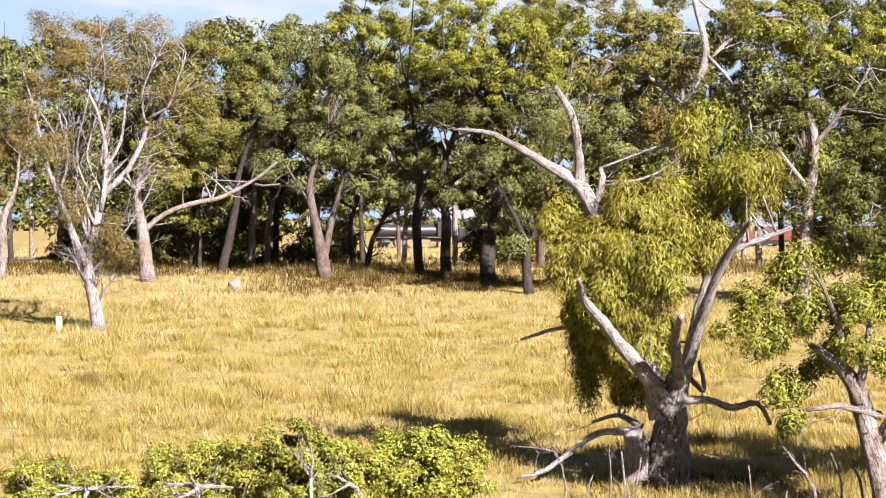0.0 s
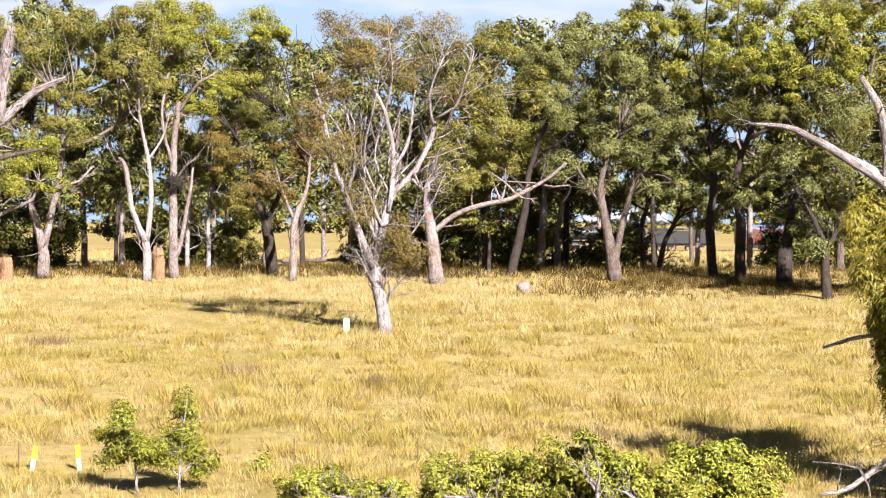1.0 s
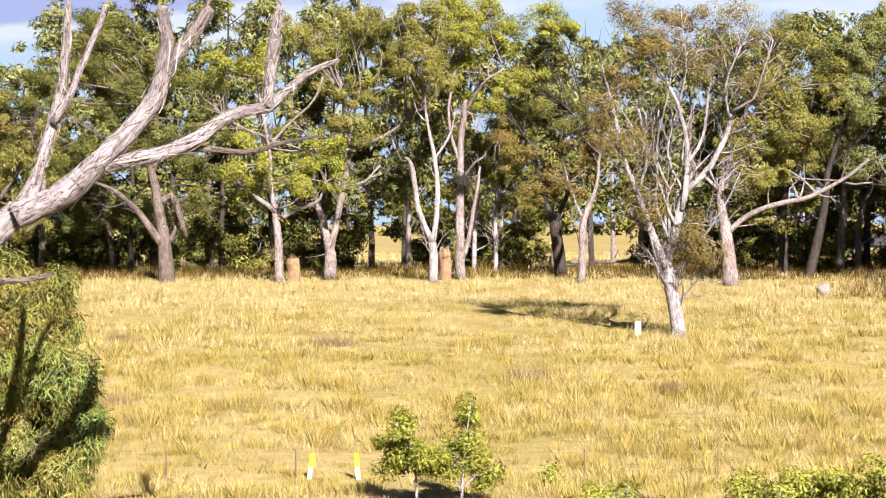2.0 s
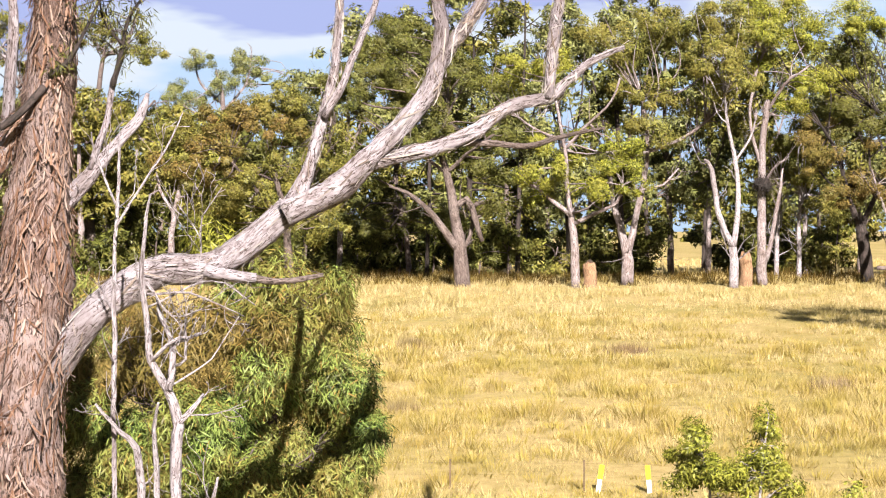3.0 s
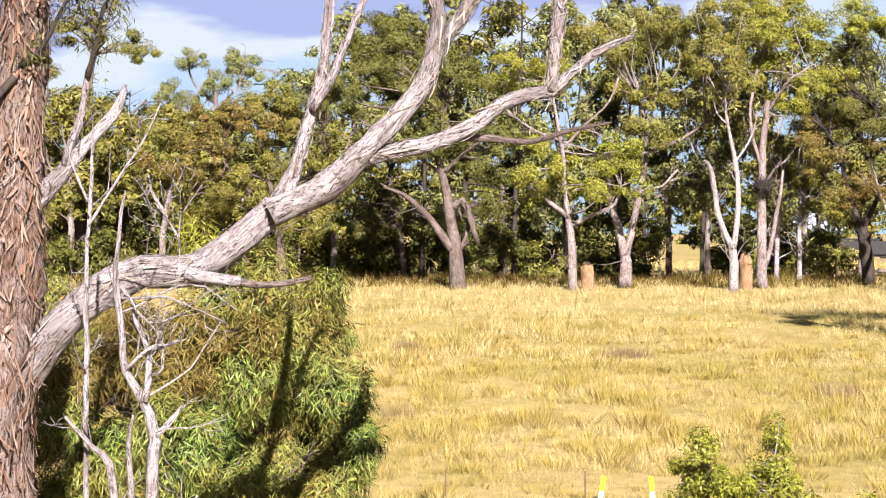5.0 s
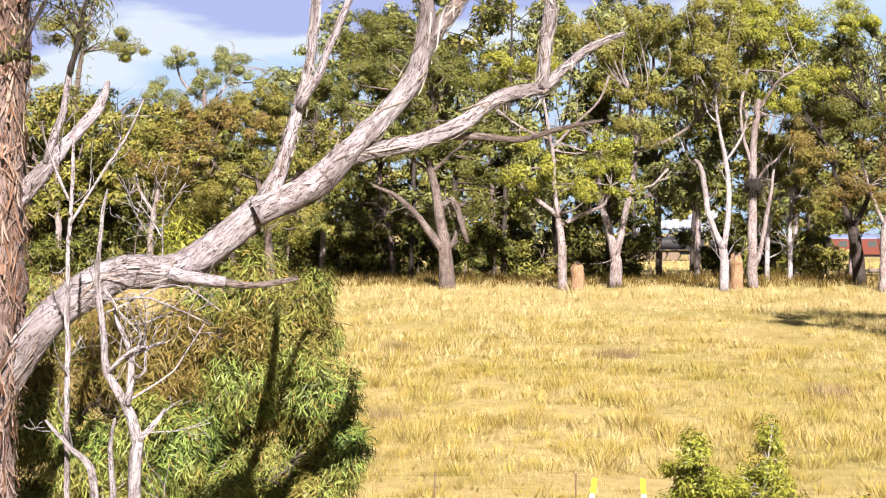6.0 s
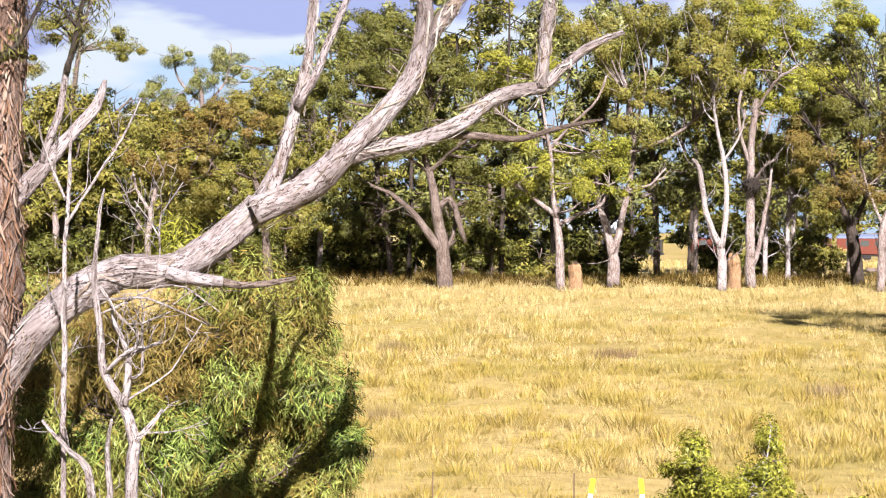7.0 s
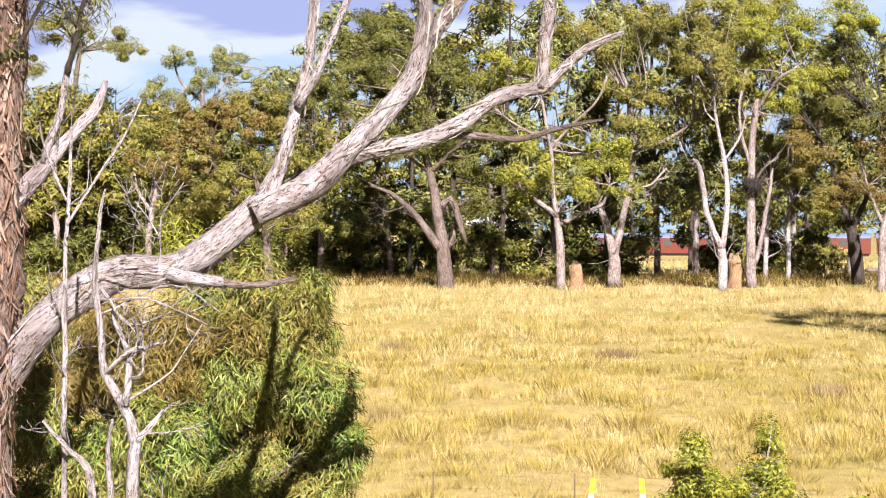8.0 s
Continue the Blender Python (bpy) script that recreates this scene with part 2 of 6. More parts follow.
def plant(name, label, x, y, turn, limbs, crown, bark_kind, leaf_kind, category="tree", leaf_len=0.125, leaf_w=0.046, sub=0.36, fill=0.85, droop=0.2, sides=8, group="", twig=1.0, twig_r=1.0, foot_bark="", fork=0, reach=1.6, thin=0.04):
    """A tree or shrub: trunk, each limb, twigs and foliage under one root, in the plant's own frame."""
    rng = np.random.default_rng(int(abs(x * 131 + y * 17) * 10) % 99991)
    root = tagged(new(name), label, category, group)
    root.matrix_world = pose(x, y, float(ground_z(x, y)), 0, 0, turn)
    near = sides > 8
    lines = []
    for i, l in enumerate(limbs):
        line = smooth_line(l, 0.12 if near else 0.35)
        k = len(line)
        jit = np.cumsum(rng.normal(size=(k, 3)), axis=0)
        jit -= np.linspace(0, 1, k)[:, None] * jit[-1]
        line[:, :3] += jit * (0.006 if near else 0.016)
        lines.append(line)
        v, f, uv = [], [], []
        tube(line, sides, 0.26 if near else 0.12, rng, v, f, uv)
        put("trunk" if i == 0 else "limb", mesh_of("limb", v, f, True, uv), BARK[foot_bark if i == 0 and foot_bark else bark_kind], root)
    pts = np.concatenate(lines)
    v, f, uv = [], [], []
    forks(rng, lines, fork, reach, thin, v, f, uv)
    for b in crown:
        c = np.array(b[:3])
        for k in range(int(twig * 5)):
            w = rng.normal(size=3)
            e = c + w / np.linalg.norm(w) * np.array((b[3], b[3] * 0.8, b[4])) * rng.uniform(0.4, 1.1)
            q = pts[np.argmin(np.linalg.norm((pts[:, :3] - c) * (1, 1, 1.2), axis=1) + rng.uniform(0, 2.2, len(pts)) * b[3])]
            r = min(q[3] * 0.6, (0.014 + 0.022 * np.linalg.norm(e - q[:3]) * (0.5 if near else 1)) * twig_r)
            h = (q[:3] + e) / 2 + rng.normal(size=3) * 0.12 * np.linalg.norm(e - q[:3]) + (0, 0, 0.06)
            tube(smooth_line([(*q[:3], r), (*h, r * 0.7), (*e, r * 0.3)], 0.5 if not near else 0.2), 4, 0.1, rng, v, f, uv)
    if v:
        tagged(put("branchwork", mesh_of("branchwork", v, f, True, uv), BARK[bark_kind], root), kind="stuff")
    corners = 3 if droop < 0.3 and leaf_len > 0.1 else 4
    kinds = sorted({b[5] if len(b) > 5 else leaf_kind for b in crown})
    for kd in kinds:
        cl = leaf_cloud(rng, [b[:5] for b in crown if (b[5] if len(b) > 5 else leaf_kind) == kd], leaf_len, leaf_w, sub, fill, droop, corners)
        put("foliage", fast_mesh("foliage", cl, corners), LEAF[kd], root)
    return root, lines


class Plan:
    """The limbs (x, y, z, radius along each) and foliage (x, y, z, half width, half height) of one plant."""

    def __init__(self):
        self.limbs, self.crown = [], []

    def limb(self, *points):
        self.limbs.append(points)

    def leaves(self, *clouds):
        self.crown.extend(clouds)


def gum_tree(label, x, y, turn, limbs, crown, bark_kind, leaf_kind, **kw):
    kw.setdefault("fork", 15)
    return plant("gum_tree", label, x, y, turn, limbs, crown, bark_kind, leaf_kind, **kw)


def dead_tree(label, x, y, turn, limbs, crown, bark_kind, leaf_kind, **kw):
    return plant("gum_tree", label, x, y, turn, limbs, crown, bark_kind, leaf_kind, leaf_len=0.10, leaf_w=0.026, sub=0.42, fill=0.5, twig=4.0, twig_r=0.6, fork=240, reach=1.6, thin=0.03, **kw)


def shrub(label, x, y, turn, limbs, crown, bark_kind, leaf_kind, **kw):
    return plant("shrub", label, x, y, turn, limbs, crown, bark_kind, leaf_kind, category="shrub", **kw)


def dead_shrub(label, x, y, turn, limbs, crown, bark_kind, leaf_kind, **kw):
    return plant("dead_shrub", label, x, y, turn, limbs, crown, bark_kind, leaf_kind, category="shrub", fork=max(3, 3 * len(limbs)), reach=0.7, thin=0.012, **kw)


def bush(label, x, y, turn, limbs, crown, bark_kind, leaf_kind, **kw):
    crown = [(a, b, c, rx * 1.15, rz * 1.25) for a, b, c, rx, rz in crown]
    return plant("bush", label, x, y, turn, limbs, crown, bark_kind, leaf_kind, category="bush", group="bushes in the foreground", **kw)


def sapling(label, x, y, turn, limbs, crown, bark_kind, leaf_kind, **kw):
    return plant("sapling", label, x, y, turn, limbs, crown, bark_kind, leaf_kind, category="sapling", **kw)


# ---- ground, sky and distance ----
def grass_ground():
    m, nt, out = nodes_of("dry_ground")
    v = coords(nt)
    big = noise_tex(nt, v, 0.12, 4)
    fine = noise_tex(nt, v, 3.0, 8, 0.7)
    tone = noise_tex(nt, mapped(nt, v, (1.1, 0.55, 1.0)), 1.0, 4)
    a = ramp(nt, fine, [(0.3, (0.105, 0.0741, 0.0268)), (0.5, (0.18, 0.137, 0.0559)), (0.7, (0.221, 0.173, 0.0802))])
    b = ramp(nt, fine, [(0.3, (0.0813, 0.0659, 0.017)), (0.7, (0.174, 0.143, 0.0437))])
    c = mix(nt, ramp(nt, big, [(0.42, (0, 0, 0)), (0.62, (1, 1, 1))]), a, b)
    c = mix(nt, ramp(nt, tone, [(0.36, (0.8, 0.8, 0.8)), (0.5, (0, 0, 0))]), c, (0.135, 0.106, 0.031))
    surface(nt, out, c, 0.95, fine, 0.6, 0.1)
    rings = np.concatenate([[0.0], np.arange(4, 120, 1.5), np.geomspace(120, 5000, 60)])
    angles = np.radians(np.concatenate([np.arange(-42, 22, 0.8), np.arange(22, 318, 6)]))
    rr, aa = np.meshgrid(rings, angles, indexing="ij")
    x, y = rr * np.sin(aa), rr * np.cos(aa)
    z = ground_z(x, y)
    bump = np.array([noise.noise((p * 0.35, q * 0.35, 0)) * 0.10 + noise.noise((p * 0.08, q * 0.08, 3)) * 0.12 for p, q in zip(x.ravel(), y.ravel())]).reshape(x.shape)
    z = z + bump * np.clip(rr / 20, 0, 1)
    n, k = x.shape
    faces = [(i * k + j, i * k + (j + 1) % k, (i + 1) * k + (j + 1) % k, (i + 1) * k + j) for i in range(n - 1) for j in range(k)]
    me = mesh_of("ground", np.stack([x, y, z], -1).reshape(-1, 3), faces)
    me.flip_normals()
    tagged(put("ground", me, m), "dry golden paddock of long seeding grass", "ground", kind="structure")


def grass_material(name, stops, plain=False):
    m, nt, o = nodes_of(name)
    rnd = nt.nodes.new("ShaderNodeNewGeometry").outputs["Random Per Island"]
    v = coords(nt)
    patch = noise_tex(nt, v, 0.35, 4)
    tone = noise_tex(nt, mapped(nt, v, (1.1, 0.55, 1.0)), 1.0, 4)
    c = ramp(nt, rnd, stops)
    share = 0.25 if plain else 1.0
    c = mix(nt, ramp(nt, tone, [(0.36, (0.85 * share,) * 3), (0.5, (0, 0, 0))]), c, (0.235, 0.175, 0.052))
    c = mix(nt, ramp(nt, tone, [(0.54, (0, 0, 0)), (0.68, (0.7 * share,) * 3)]), c, (0.37, 0.31, 0.18))
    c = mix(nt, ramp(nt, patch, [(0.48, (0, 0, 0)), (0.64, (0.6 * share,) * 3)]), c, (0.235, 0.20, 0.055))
    df, tl, ms = nt.nodes.new("ShaderNodeBsdfDiffuse"), nt.nodes.new("ShaderNodeBsdfTranslucent"), nt.nodes.new("ShaderNodeMixShader")
    ms.inputs[0].default_value = 0.5
    for s in (df, tl):
        nt.links.new(c, s.inputs[0])
    nt.links.new(df.outputs[0], ms.inputs[1])
    nt.links.new(tl.outputs[0], ms.inputs[2])
    nt.links.new(ms.outputs[0], o.inputs[0])
    return m


def grass_patch(name, label, x, y, r, count, height, stops, seed):
    """A small round patch of standing stems."""
    rng = np.random.default_rng(seed)
    q = rng.normal(size=(count, 2)) * r * 0.5
    base = np.stack([x + q[:, 0], y + q[:, 1], ground_z(x + q[:, 0], y + q[:, 1]) - 0.03], 1)
    t = rng.uniform(0, 2 * np.pi, count)
    out = np.stack([np.cos(t), np.sin(t), np.zeros(count)], 1)
    side = np.stack([-np.sin(t), np.cos(t), np.zeros(count)], 1)
    h = height * rng.uniform(0.5, 1.2, count)[:, None]
    tip = base + out * h * rng.uniform(0.1, 0.8, count)[:, None] + np.array((0, 0, 1)) * h
    tagged(put(name, fast_mesh(name, np.stack([base - side * 0.012, tip, base + side * 0.012], 1), 3), bpy.data.materials.get(name) or grass_material(name, stops)), label, "grass", kind="stuff")


def grass_blades(name, label, lo, hi, a0, a1, count, height, width, stops, blades=9, seed=1, patchy=0.5, spread=0.16, lean=0.6, plain=False, fray=0.0):
    """Tufts of standing grass between two distances and two bearings (degrees from straight ahead, right positive)."""
    rng = np.random.default_rng(seed)
    d = np.sqrt(rng.uniform(lo ** 2, hi ** 2, count))
    a = np.radians(rng.uniform(a0, a1, count) + rng.normal(size=count) * fray)
    d = d + rng.normal(size=count) * fray
    x, y = d * np.sin(a), d * np.cos(a)
    den = np.array([noise.noise((p * 0.45, q * 0.45, 7)) + 0.6 * noise.noise((p * 0.13, q * 0.13, 2)) for p, q in zip(x, y)])
    keep = rng.uniform(-1, 1, count) * patchy < den + 0.35
    x, y, den = x[keep], y[keep], den[keep]
    n = len(x)
    z = ground_z(x, y) - 0.05
    h = height * (0.75 + 0.6 * np.clip(den, -0.4, 0.7)) * rng.uniform(0.6, 1.25, n)
    bx = np.repeat(np.stack([x, y, z], 1), blades, 0)
    hh = np.repeat(h, blades) * rng.uniform(0.6, 1.15, n * blades)
    t = rng.uniform(0, 2 * np.pi, n * blades)
    slant = rng.uniform(0.08, 1.0, n * blades) * lean * hh
    out = np.stack([np.cos(t), np.sin(t), np.zeros_like(t)], 1)
    side = np.stack([-np.sin(t), np.cos(t), np.zeros_like(t)], 1)
    root = bx + out * (spread * rng.uniform(0, 1, n * blades) ** 0.7)[:, None]
    tip = root + out * slant[:, None] + np.array((0, 0, 1)) * hh[:, None]
    w = (width * rng.uniform(0.6, 1.4, n * blades))[:, None]
    tri = np.stack([root - side * w, root + side * w, tip], 1)
    m = grass_material(name, stops, plain)
    tagged(put(name, fast_mesh(name, tri, 3), m), label, "grass", kind="stuff")


def cloudy_sky():
    """A far sheet of pale sky with low lilac-grey cloud."""
    m, nt, out = nodes_of("cloudy_sky")
    v = coords(nt)
    n = noise_tex(nt, mapped(nt, v, (0.0013, 0.0013, 0.0055)), 1.0, 5, 0.55)
    high = nt.nodes.new("ShaderNodeSeparateXYZ")
    nt.links.new(v, high.inputs[0])
    h = nt.nodes.new("ShaderNodeMath")
    h.operation = "MULTIPLY_ADD"
    h.inputs[1].default_value, h.inputs[2].default_value = 0.0016, -0.65
    nt.links.new(high.outputs[2], h.inputs[0])
    west = nt.nodes.new("ShaderNodeMath")
    west.operation = "MULTIPLY_ADD"
    west.inputs[1].default_value = -0.00010
    nt.links.new(high.outputs[0], west.inputs[0])
    nt.links.new(h.outputs[0], west.inputs[2])
    add = nt.nodes.new("ShaderNodeMath")
    add.operation, add.use_clamp = "ADD", True
    nt.links.new(n, add.inputs[0])
    nt.links.new(west.outputs[0], add.inputs[1])
    blue, white, lilac = (0.098, 0.128, 0.170), (0.134, 0.148, 0.168), (0.078, 0.090, 0.150)
    c = ramp(nt, add.outputs[0], [(0.42, blue), (0.50, white), (0.60, white), (0.68, lilac)])
    e = nt.nodes.new("ShaderNodeEmission")
    nt.links.new(c, e.inputs[0])
    nt.links.new(e.outputs[0], out.inputs[0])
    v, f = [], []
    for a in range(-70, 62, 4):
        for h in (-60, 200, 500, 900, 1500):
            v.append((3600 * math.sin(radians(a)), 3600 * math.cos(radians(a)), h))
    k = 5
    for i in range(len(v) // k - 1):
        for j in range(k - 1):
            f.append((i * k + j, i * k + j + 1, (i + 1) * k + j + 1, (i + 1) * k + j))
    tagged(put("backdrop", mesh_of("backdrop", v, f), m), "pale blue sky with soft lilac-grey cloud", "sky", kind="structure")


def far_woods():
    """A belt of woodland on the far side of the railway."""
    rng = np.random.default_rng(5)
    blobs = []
    for a in np.arange(-44, 24, 0.5):
        d = rng.uniform(425, 470)
        h = rng.uniform(15, 22)
        x, y = d * math.sin(radians(a)), d * math.cos(radians(a))
        z = float(ground_z(x, y))
        for k in range(8):
            blobs.append((x + rng.normal() * 2.5, y + rng.normal() * 3, z + h * (k + rng.uniform(0.1, 0.9)) / 7.5, rng.uniform(2.4, 3.8), rng.uniform(1.6, 2.6)))
    cl = leaf_cloud(rng, blobs, 1.1, 0.6, 1.1, 0.55, 0.1, 3)
    tagged(put("far_woods", fast_mesh("far_woods", cl, 3), LEAF["olive"]), "distant belt of grey-green gum woodland", "woods", kind="stuff")


grass_ground()
cloudy_sky()
far_woods()
STRAW = [(0.0, (0.336, 0.26, 0.103)), (0.4, (0.378, 0.298, 0.143)), (0.75, (0.404, 0.33, 0.174)), (1.0, (0.432, 0.363, 0.213))]
PALE_STRAW = [(0.0, (0.36, 0.285, 0.135)), (0.4, (0.41, 0.335, 0.185)), (0.75, (0.45, 0.375, 0.22)), (1.0, (0.47, 0.405, 0.26))]
TUSSOCK = [(0.0, (0.225, 0.185, 0.0438)), (0.5, (0.293, 0.239, 0.0709)), (1.0, (0.348, 0.267, 0.0965))]
VERGE = [(0.0, (0.165, 0.183, 0.0517)), (0.5, (0.25, 0.25, 0.0862)), (1.0, (0.317, 0.287, 0.127))]
# Dark browns for bracken and litter, used for tree shade as well.
BRACKEN_SHADE = [(0.0, (0.033, 0.0218, 0.0069)), (0.5, (0.0726, 0.0468, 0.0138)), (1.0, (0.119, 0.078, 0.0221))]
PINK = [(0.0, (0.139, 0.0936, 0.0552)), (0.5, (0.182, 0.128, 0.0883)), (1.0, (0.218, 0.162, 0.121))]
grass_blades("grass", "tall dry golden grass with pale seed heads", 24, 60, -40, 16, 46000, 0.28, 0.0085, STRAW, 8, 1, lean=1.4)
grass_blades("grass", "tall dry golden grass with pale seed heads", 60, 98, -38, 16, 40000, 0.36, 0.0125, PALE_STRAW, 7, 2, lean=1.4)
grass_blades("grass", "tall dry grass beyond the tree line", 98, 300, -36, 16, 16000, 0.45, 0.05, STRAW, 5, 3)
grass_blades("tussock_grass", "olive-brown grass tussocks scattered over the paddock", 28, 76, -40, 16, 6500, 0.34, 0.012, TUSSOCK, 34, 4, spread=0.28, lean=1.2, patchy=1.0)
grass_blades("tussock_grass", "large golden-olive grass tussocks scattered over the paddock", 30, 70, -40, 16, 1900, 0.36, 0.014, TUSSOCK, 60, 14, spread=0.42, lean=1.4, patchy=1.0)
grass_blades("bracken", "brown bracken and rank grass at the foot of the tree line", 91.5, 104, -36, 14, 6000, 0.55, 0.022, BRACKEN_SHADE, 9, 6, lean=0.9, plain=True)
# Dark blades put where only the trees' shade falls on the grass.
grass_blades("bracken", "dark grass strip standing in for the shade of the tree line", 81, 92, -4.4, 3.6, 2800, 0.45, 0.018, BRACKEN_SHADE, 9, 9, lean=0.9, plain=True, fray=1.1)
grass_blades("short_grass", "strip of short greener grass along the fence", 34.5, 39.5, -34, 2, 9000, 0.13, 0.008, VERGE, 9, 10, lean=1.4, plain=True)
# Dry brown stalks whose dark colour also carries the shade under the gum.
grass_blades("leaf_litter", "dry stalks and leaf litter under the old gum, coloured darker for its shade", 31, 38, 3.5, 14.5, 1300, 0.16, 0.012, BRACKEN_SHADE, 14, 7, lean=1.6, plain=True)
for i, (px, py, r) in enumerate([(-12.9, 52.4, 0.6), (-20.6, 58.8, 0.65), (-20.8, 44.6, 0.5), (-27.0, 58.0, 0.4), (-9.0, 50.5, 0.4)]):
    grass_patch("dry_seed_heads", "patch of pinkish dry seed heads in the grass", px, py, r, 420, 0.36, PINK, 20 + i)

# ---- trees ----
p = Plan()
p.limb((0.0, 0.0, -0.1, 0.212), (-0.05, 0.0, 1.99, 0.173), (-0.19, 0.0, 3.07, 0.145), (-0.21, 0.0, 3.26, 0.044))
p.limb((-0.19, 0.0, 3.07, 0.116), (-0.91, 0.0, 3.67, 0.096), (-1.63, 0.0, 4.27, 0.067), (-2.23, 0.0, 4.52, 0.039))
p.limb((-0.19, -0.0, 3.07, 0.125), (-0.43, -0.01, 4.39, 0.096), (-0.54, -0.01, 5.83, 0.077), (-0.9, -0.02, 7.99, 0.058), (-1.26, -0.03, 9.67, 0.039))
p.limb((-0.14, -0.0, 2.71, 0.096), (0.77, -0.12, 3.19, 0.087), (1.72, -0.25, 3.66, 0.067), (1.96, -0.37, 4.37, 0.048))
p.limb((-0.54, -0.0, 5.83, 0.068), (0.54, -0.18, 7.01, 0.058), (1.49, -0.36, 7.95, 0.048), (1.84, -0.53, 8.89, 0.038))
p.limb((-0.54, 0.0, 6.31, 0.058), (-1.87, 0.31, 6.82, 0.048), (-2.85, 0.61, 7.56, 0.039))
p.leaves((-1.6, -0.9, 4.85, 1.19, 0.52), (-0.19, 0.33, 5.36, 1.09, 0.53), (1.48, -0.43, 5.33, 1.44, 0.67), (0.53, -0.44, 4.26, 1.32, 0.48), (2.31, -0.48, 4.37, 0.84, 0.38), (-1.63, -0.0, 3.91, 0.72, 0.34))
p.leaves((-2.6, 0.57, 9.38, 1.7, 0.54), (-0.64, -0.92, 9.48, 1.32, 0.48), (0.53, 0.85, 6.58, 1.1, 0.39), (-3.34, 0.68, 8.78, 1.1, 0.44), (1.97, 0.88, 5.97, 1.1, 0.44), (-1.39, 0.38, 6.21, 0.85, 0.39))
gum_tree('pale-trunked gum with bright green foliage at the paddock edge', -32.1, 84.08, 20.9, p.limbs, p.crown, 'pale', 'green')
p = Plan()
p.limb((0.0, 0.0, -0.1, 0.296), (-0.02, 0.0, 1.16, 0.266), (-0.03, 0.0, 1.51, 0.08))
p.limb((-0.02, -0.0, 1.11, 0.197), (-0.31, -0.02, 2.63, 0.168), (-0.56, -0.04, 3.37, 0.138), (-0.8, -0.05, 5.09, 0.089))
p.limb((-0.02, 0.0, 1.11, 0.178), (0.34, 0.21, 2.63, 0.148), (0.66, 0.42, 4.11, 0.129), (0.91, 0.62, 6.08, 0.089), (0.66, 0.83, 8.07, 0.06))
p.limb((-0.8, -0.0, 4.84, 0.089), (0.18, -0.0, 5.57, 0.079), (1.51, -0.0, 6.0, 0.079), (2.6, -0.0, 6.53, 0.069), (3.69, -0.0, 7.38, 0.059), (4.41, -0.0, 7.98, 0.04))
p.limb((0.66, 0.0, 4.1, 0.059), (1.51, 0.28, 4.35, 0.049), (2.25, 0.55, 5.09, 0.04))
p.leaves((1.03, -0.54, 6.64, 1.23, 0.74), (0.54, 0.31, 8.4, 1.49, 0.79), (2.01, 0.76, 8.05, 1.37, 0.9), (-0.19, 0.72, 10.54, 1.5, 0.9), (1.89, 0.73, 11.25, 1.75, 1.12), (3.23, 0.92, 9.53, 1.38, 0.9))
p.leaves((2.84, -0.43, 11.12, 1.11, 0.89), (-1.41, 0.17, 10.99, 1.12, 0.74))
gum_tree('twin-stemmed gum with pale bark and olive foliage', -30.77, 86.7, 19.54, p.limbs, p.crown, 'pale', 'olive')
p = Plan()
p.limb((-0.0, 0.0, -0.1, 0.212), (-0.05, 0.0, 1.74, 0.173), (-0.06, 0.0, 1.96, 0.052))
p.limb((-0.05, -0.0, 1.74, 0.144), (-0.61, -0.25, 3.17, 0.125), (-0.93, -0.5, 5.06, 0.105), (-1.2, -0.75, 5.41, 0.057))
p.limb((-0.05, 0.0, 1.74, 0.135), (0.1, 0.0, 3.41, 0.116), (0.0, 0.0, 5.31, 0.096), (-0.3, 0.0, 6.97, 0.067), (-0.42, 0.0, 8.64, 0.048))
p.limb((0.0, 0.0, 5.31, 0.058), (0.64, 0.37, 6.27, 0.048), (0.99, 0.75, 7.47, 0.029))
p.leaves((-0.31, 0.58, 8.2, 1.09, 0.63), (-0.88, -0.18, 9.81, 1.21, 0.96), (0.29, -0.96, 9.02, 0.84, 0.62), (-0.19, 0.44, 11.17, 1.22, 0.73), (-0.88, -0.18, 11.71, 1.09, 0.6))
gum_tree('slender gum with white forked trunk and olive crown', -25.81, 86.22, 16.67, p.limbs, p.crown, 'white', 'olive')
p = Plan()
p.limb((0.0, 0.0, -0.1, 0.246), (-0.05, 0.0, 2.62, 0.197), (-0.02, 0.0, 4.56, 0.168), (0.0, 0.0, 6.26, 0.148), (0.19, 0.0, 7.83, 0.118), (0.21, 0.0, 7.98, 0.035))
p.limb((-0.05, 0.0, 5.04, 0.079), (-0.48, 0.03, 6.99, 0.069), (-0.24, 0.06, 9.17, 0.059), (0.24, 0.09, 10.38, 0.04))
p.limb((0.05, 0.0, 0.92, 0.108), (0.43, 0.06, 2.37, 0.099), (0.67, 0.13, 3.83, 0.079), (0.84, 0.19, 5.04, 0.049))
p.limb((0.19, -0.0, 7.47, 0.079), (0.95, -0.38, 8.64, 0.059), (1.89, -0.77, 9.31, 0.039))
p.limb((-0.02, -0.0, 4.32, 0.069), (0.48, -0.49, 5.03, 0.049), (0.95, -0.98, 5.37, 0.029))
p.leaves((0.01, -0.79, 10.78, 1.35, 0.78), (0.96, 0.61, 11.87, 1.5, 0.7), (1.56, 0.78, 10.54, 1.0, 0.7), (-0.71, -0.45, 11.92, 0.99, 0.62), (-0.24, 0.59, 9.7, 0.87, 0.55), (0.36, 0.74, 4.21, 0.7, 0.4, 'dark'))
p.leaves((1.19, -0.01, 7.69, 0.99, 0.74), (1.92, 0.8, 8.71, 1.0, 0.75))
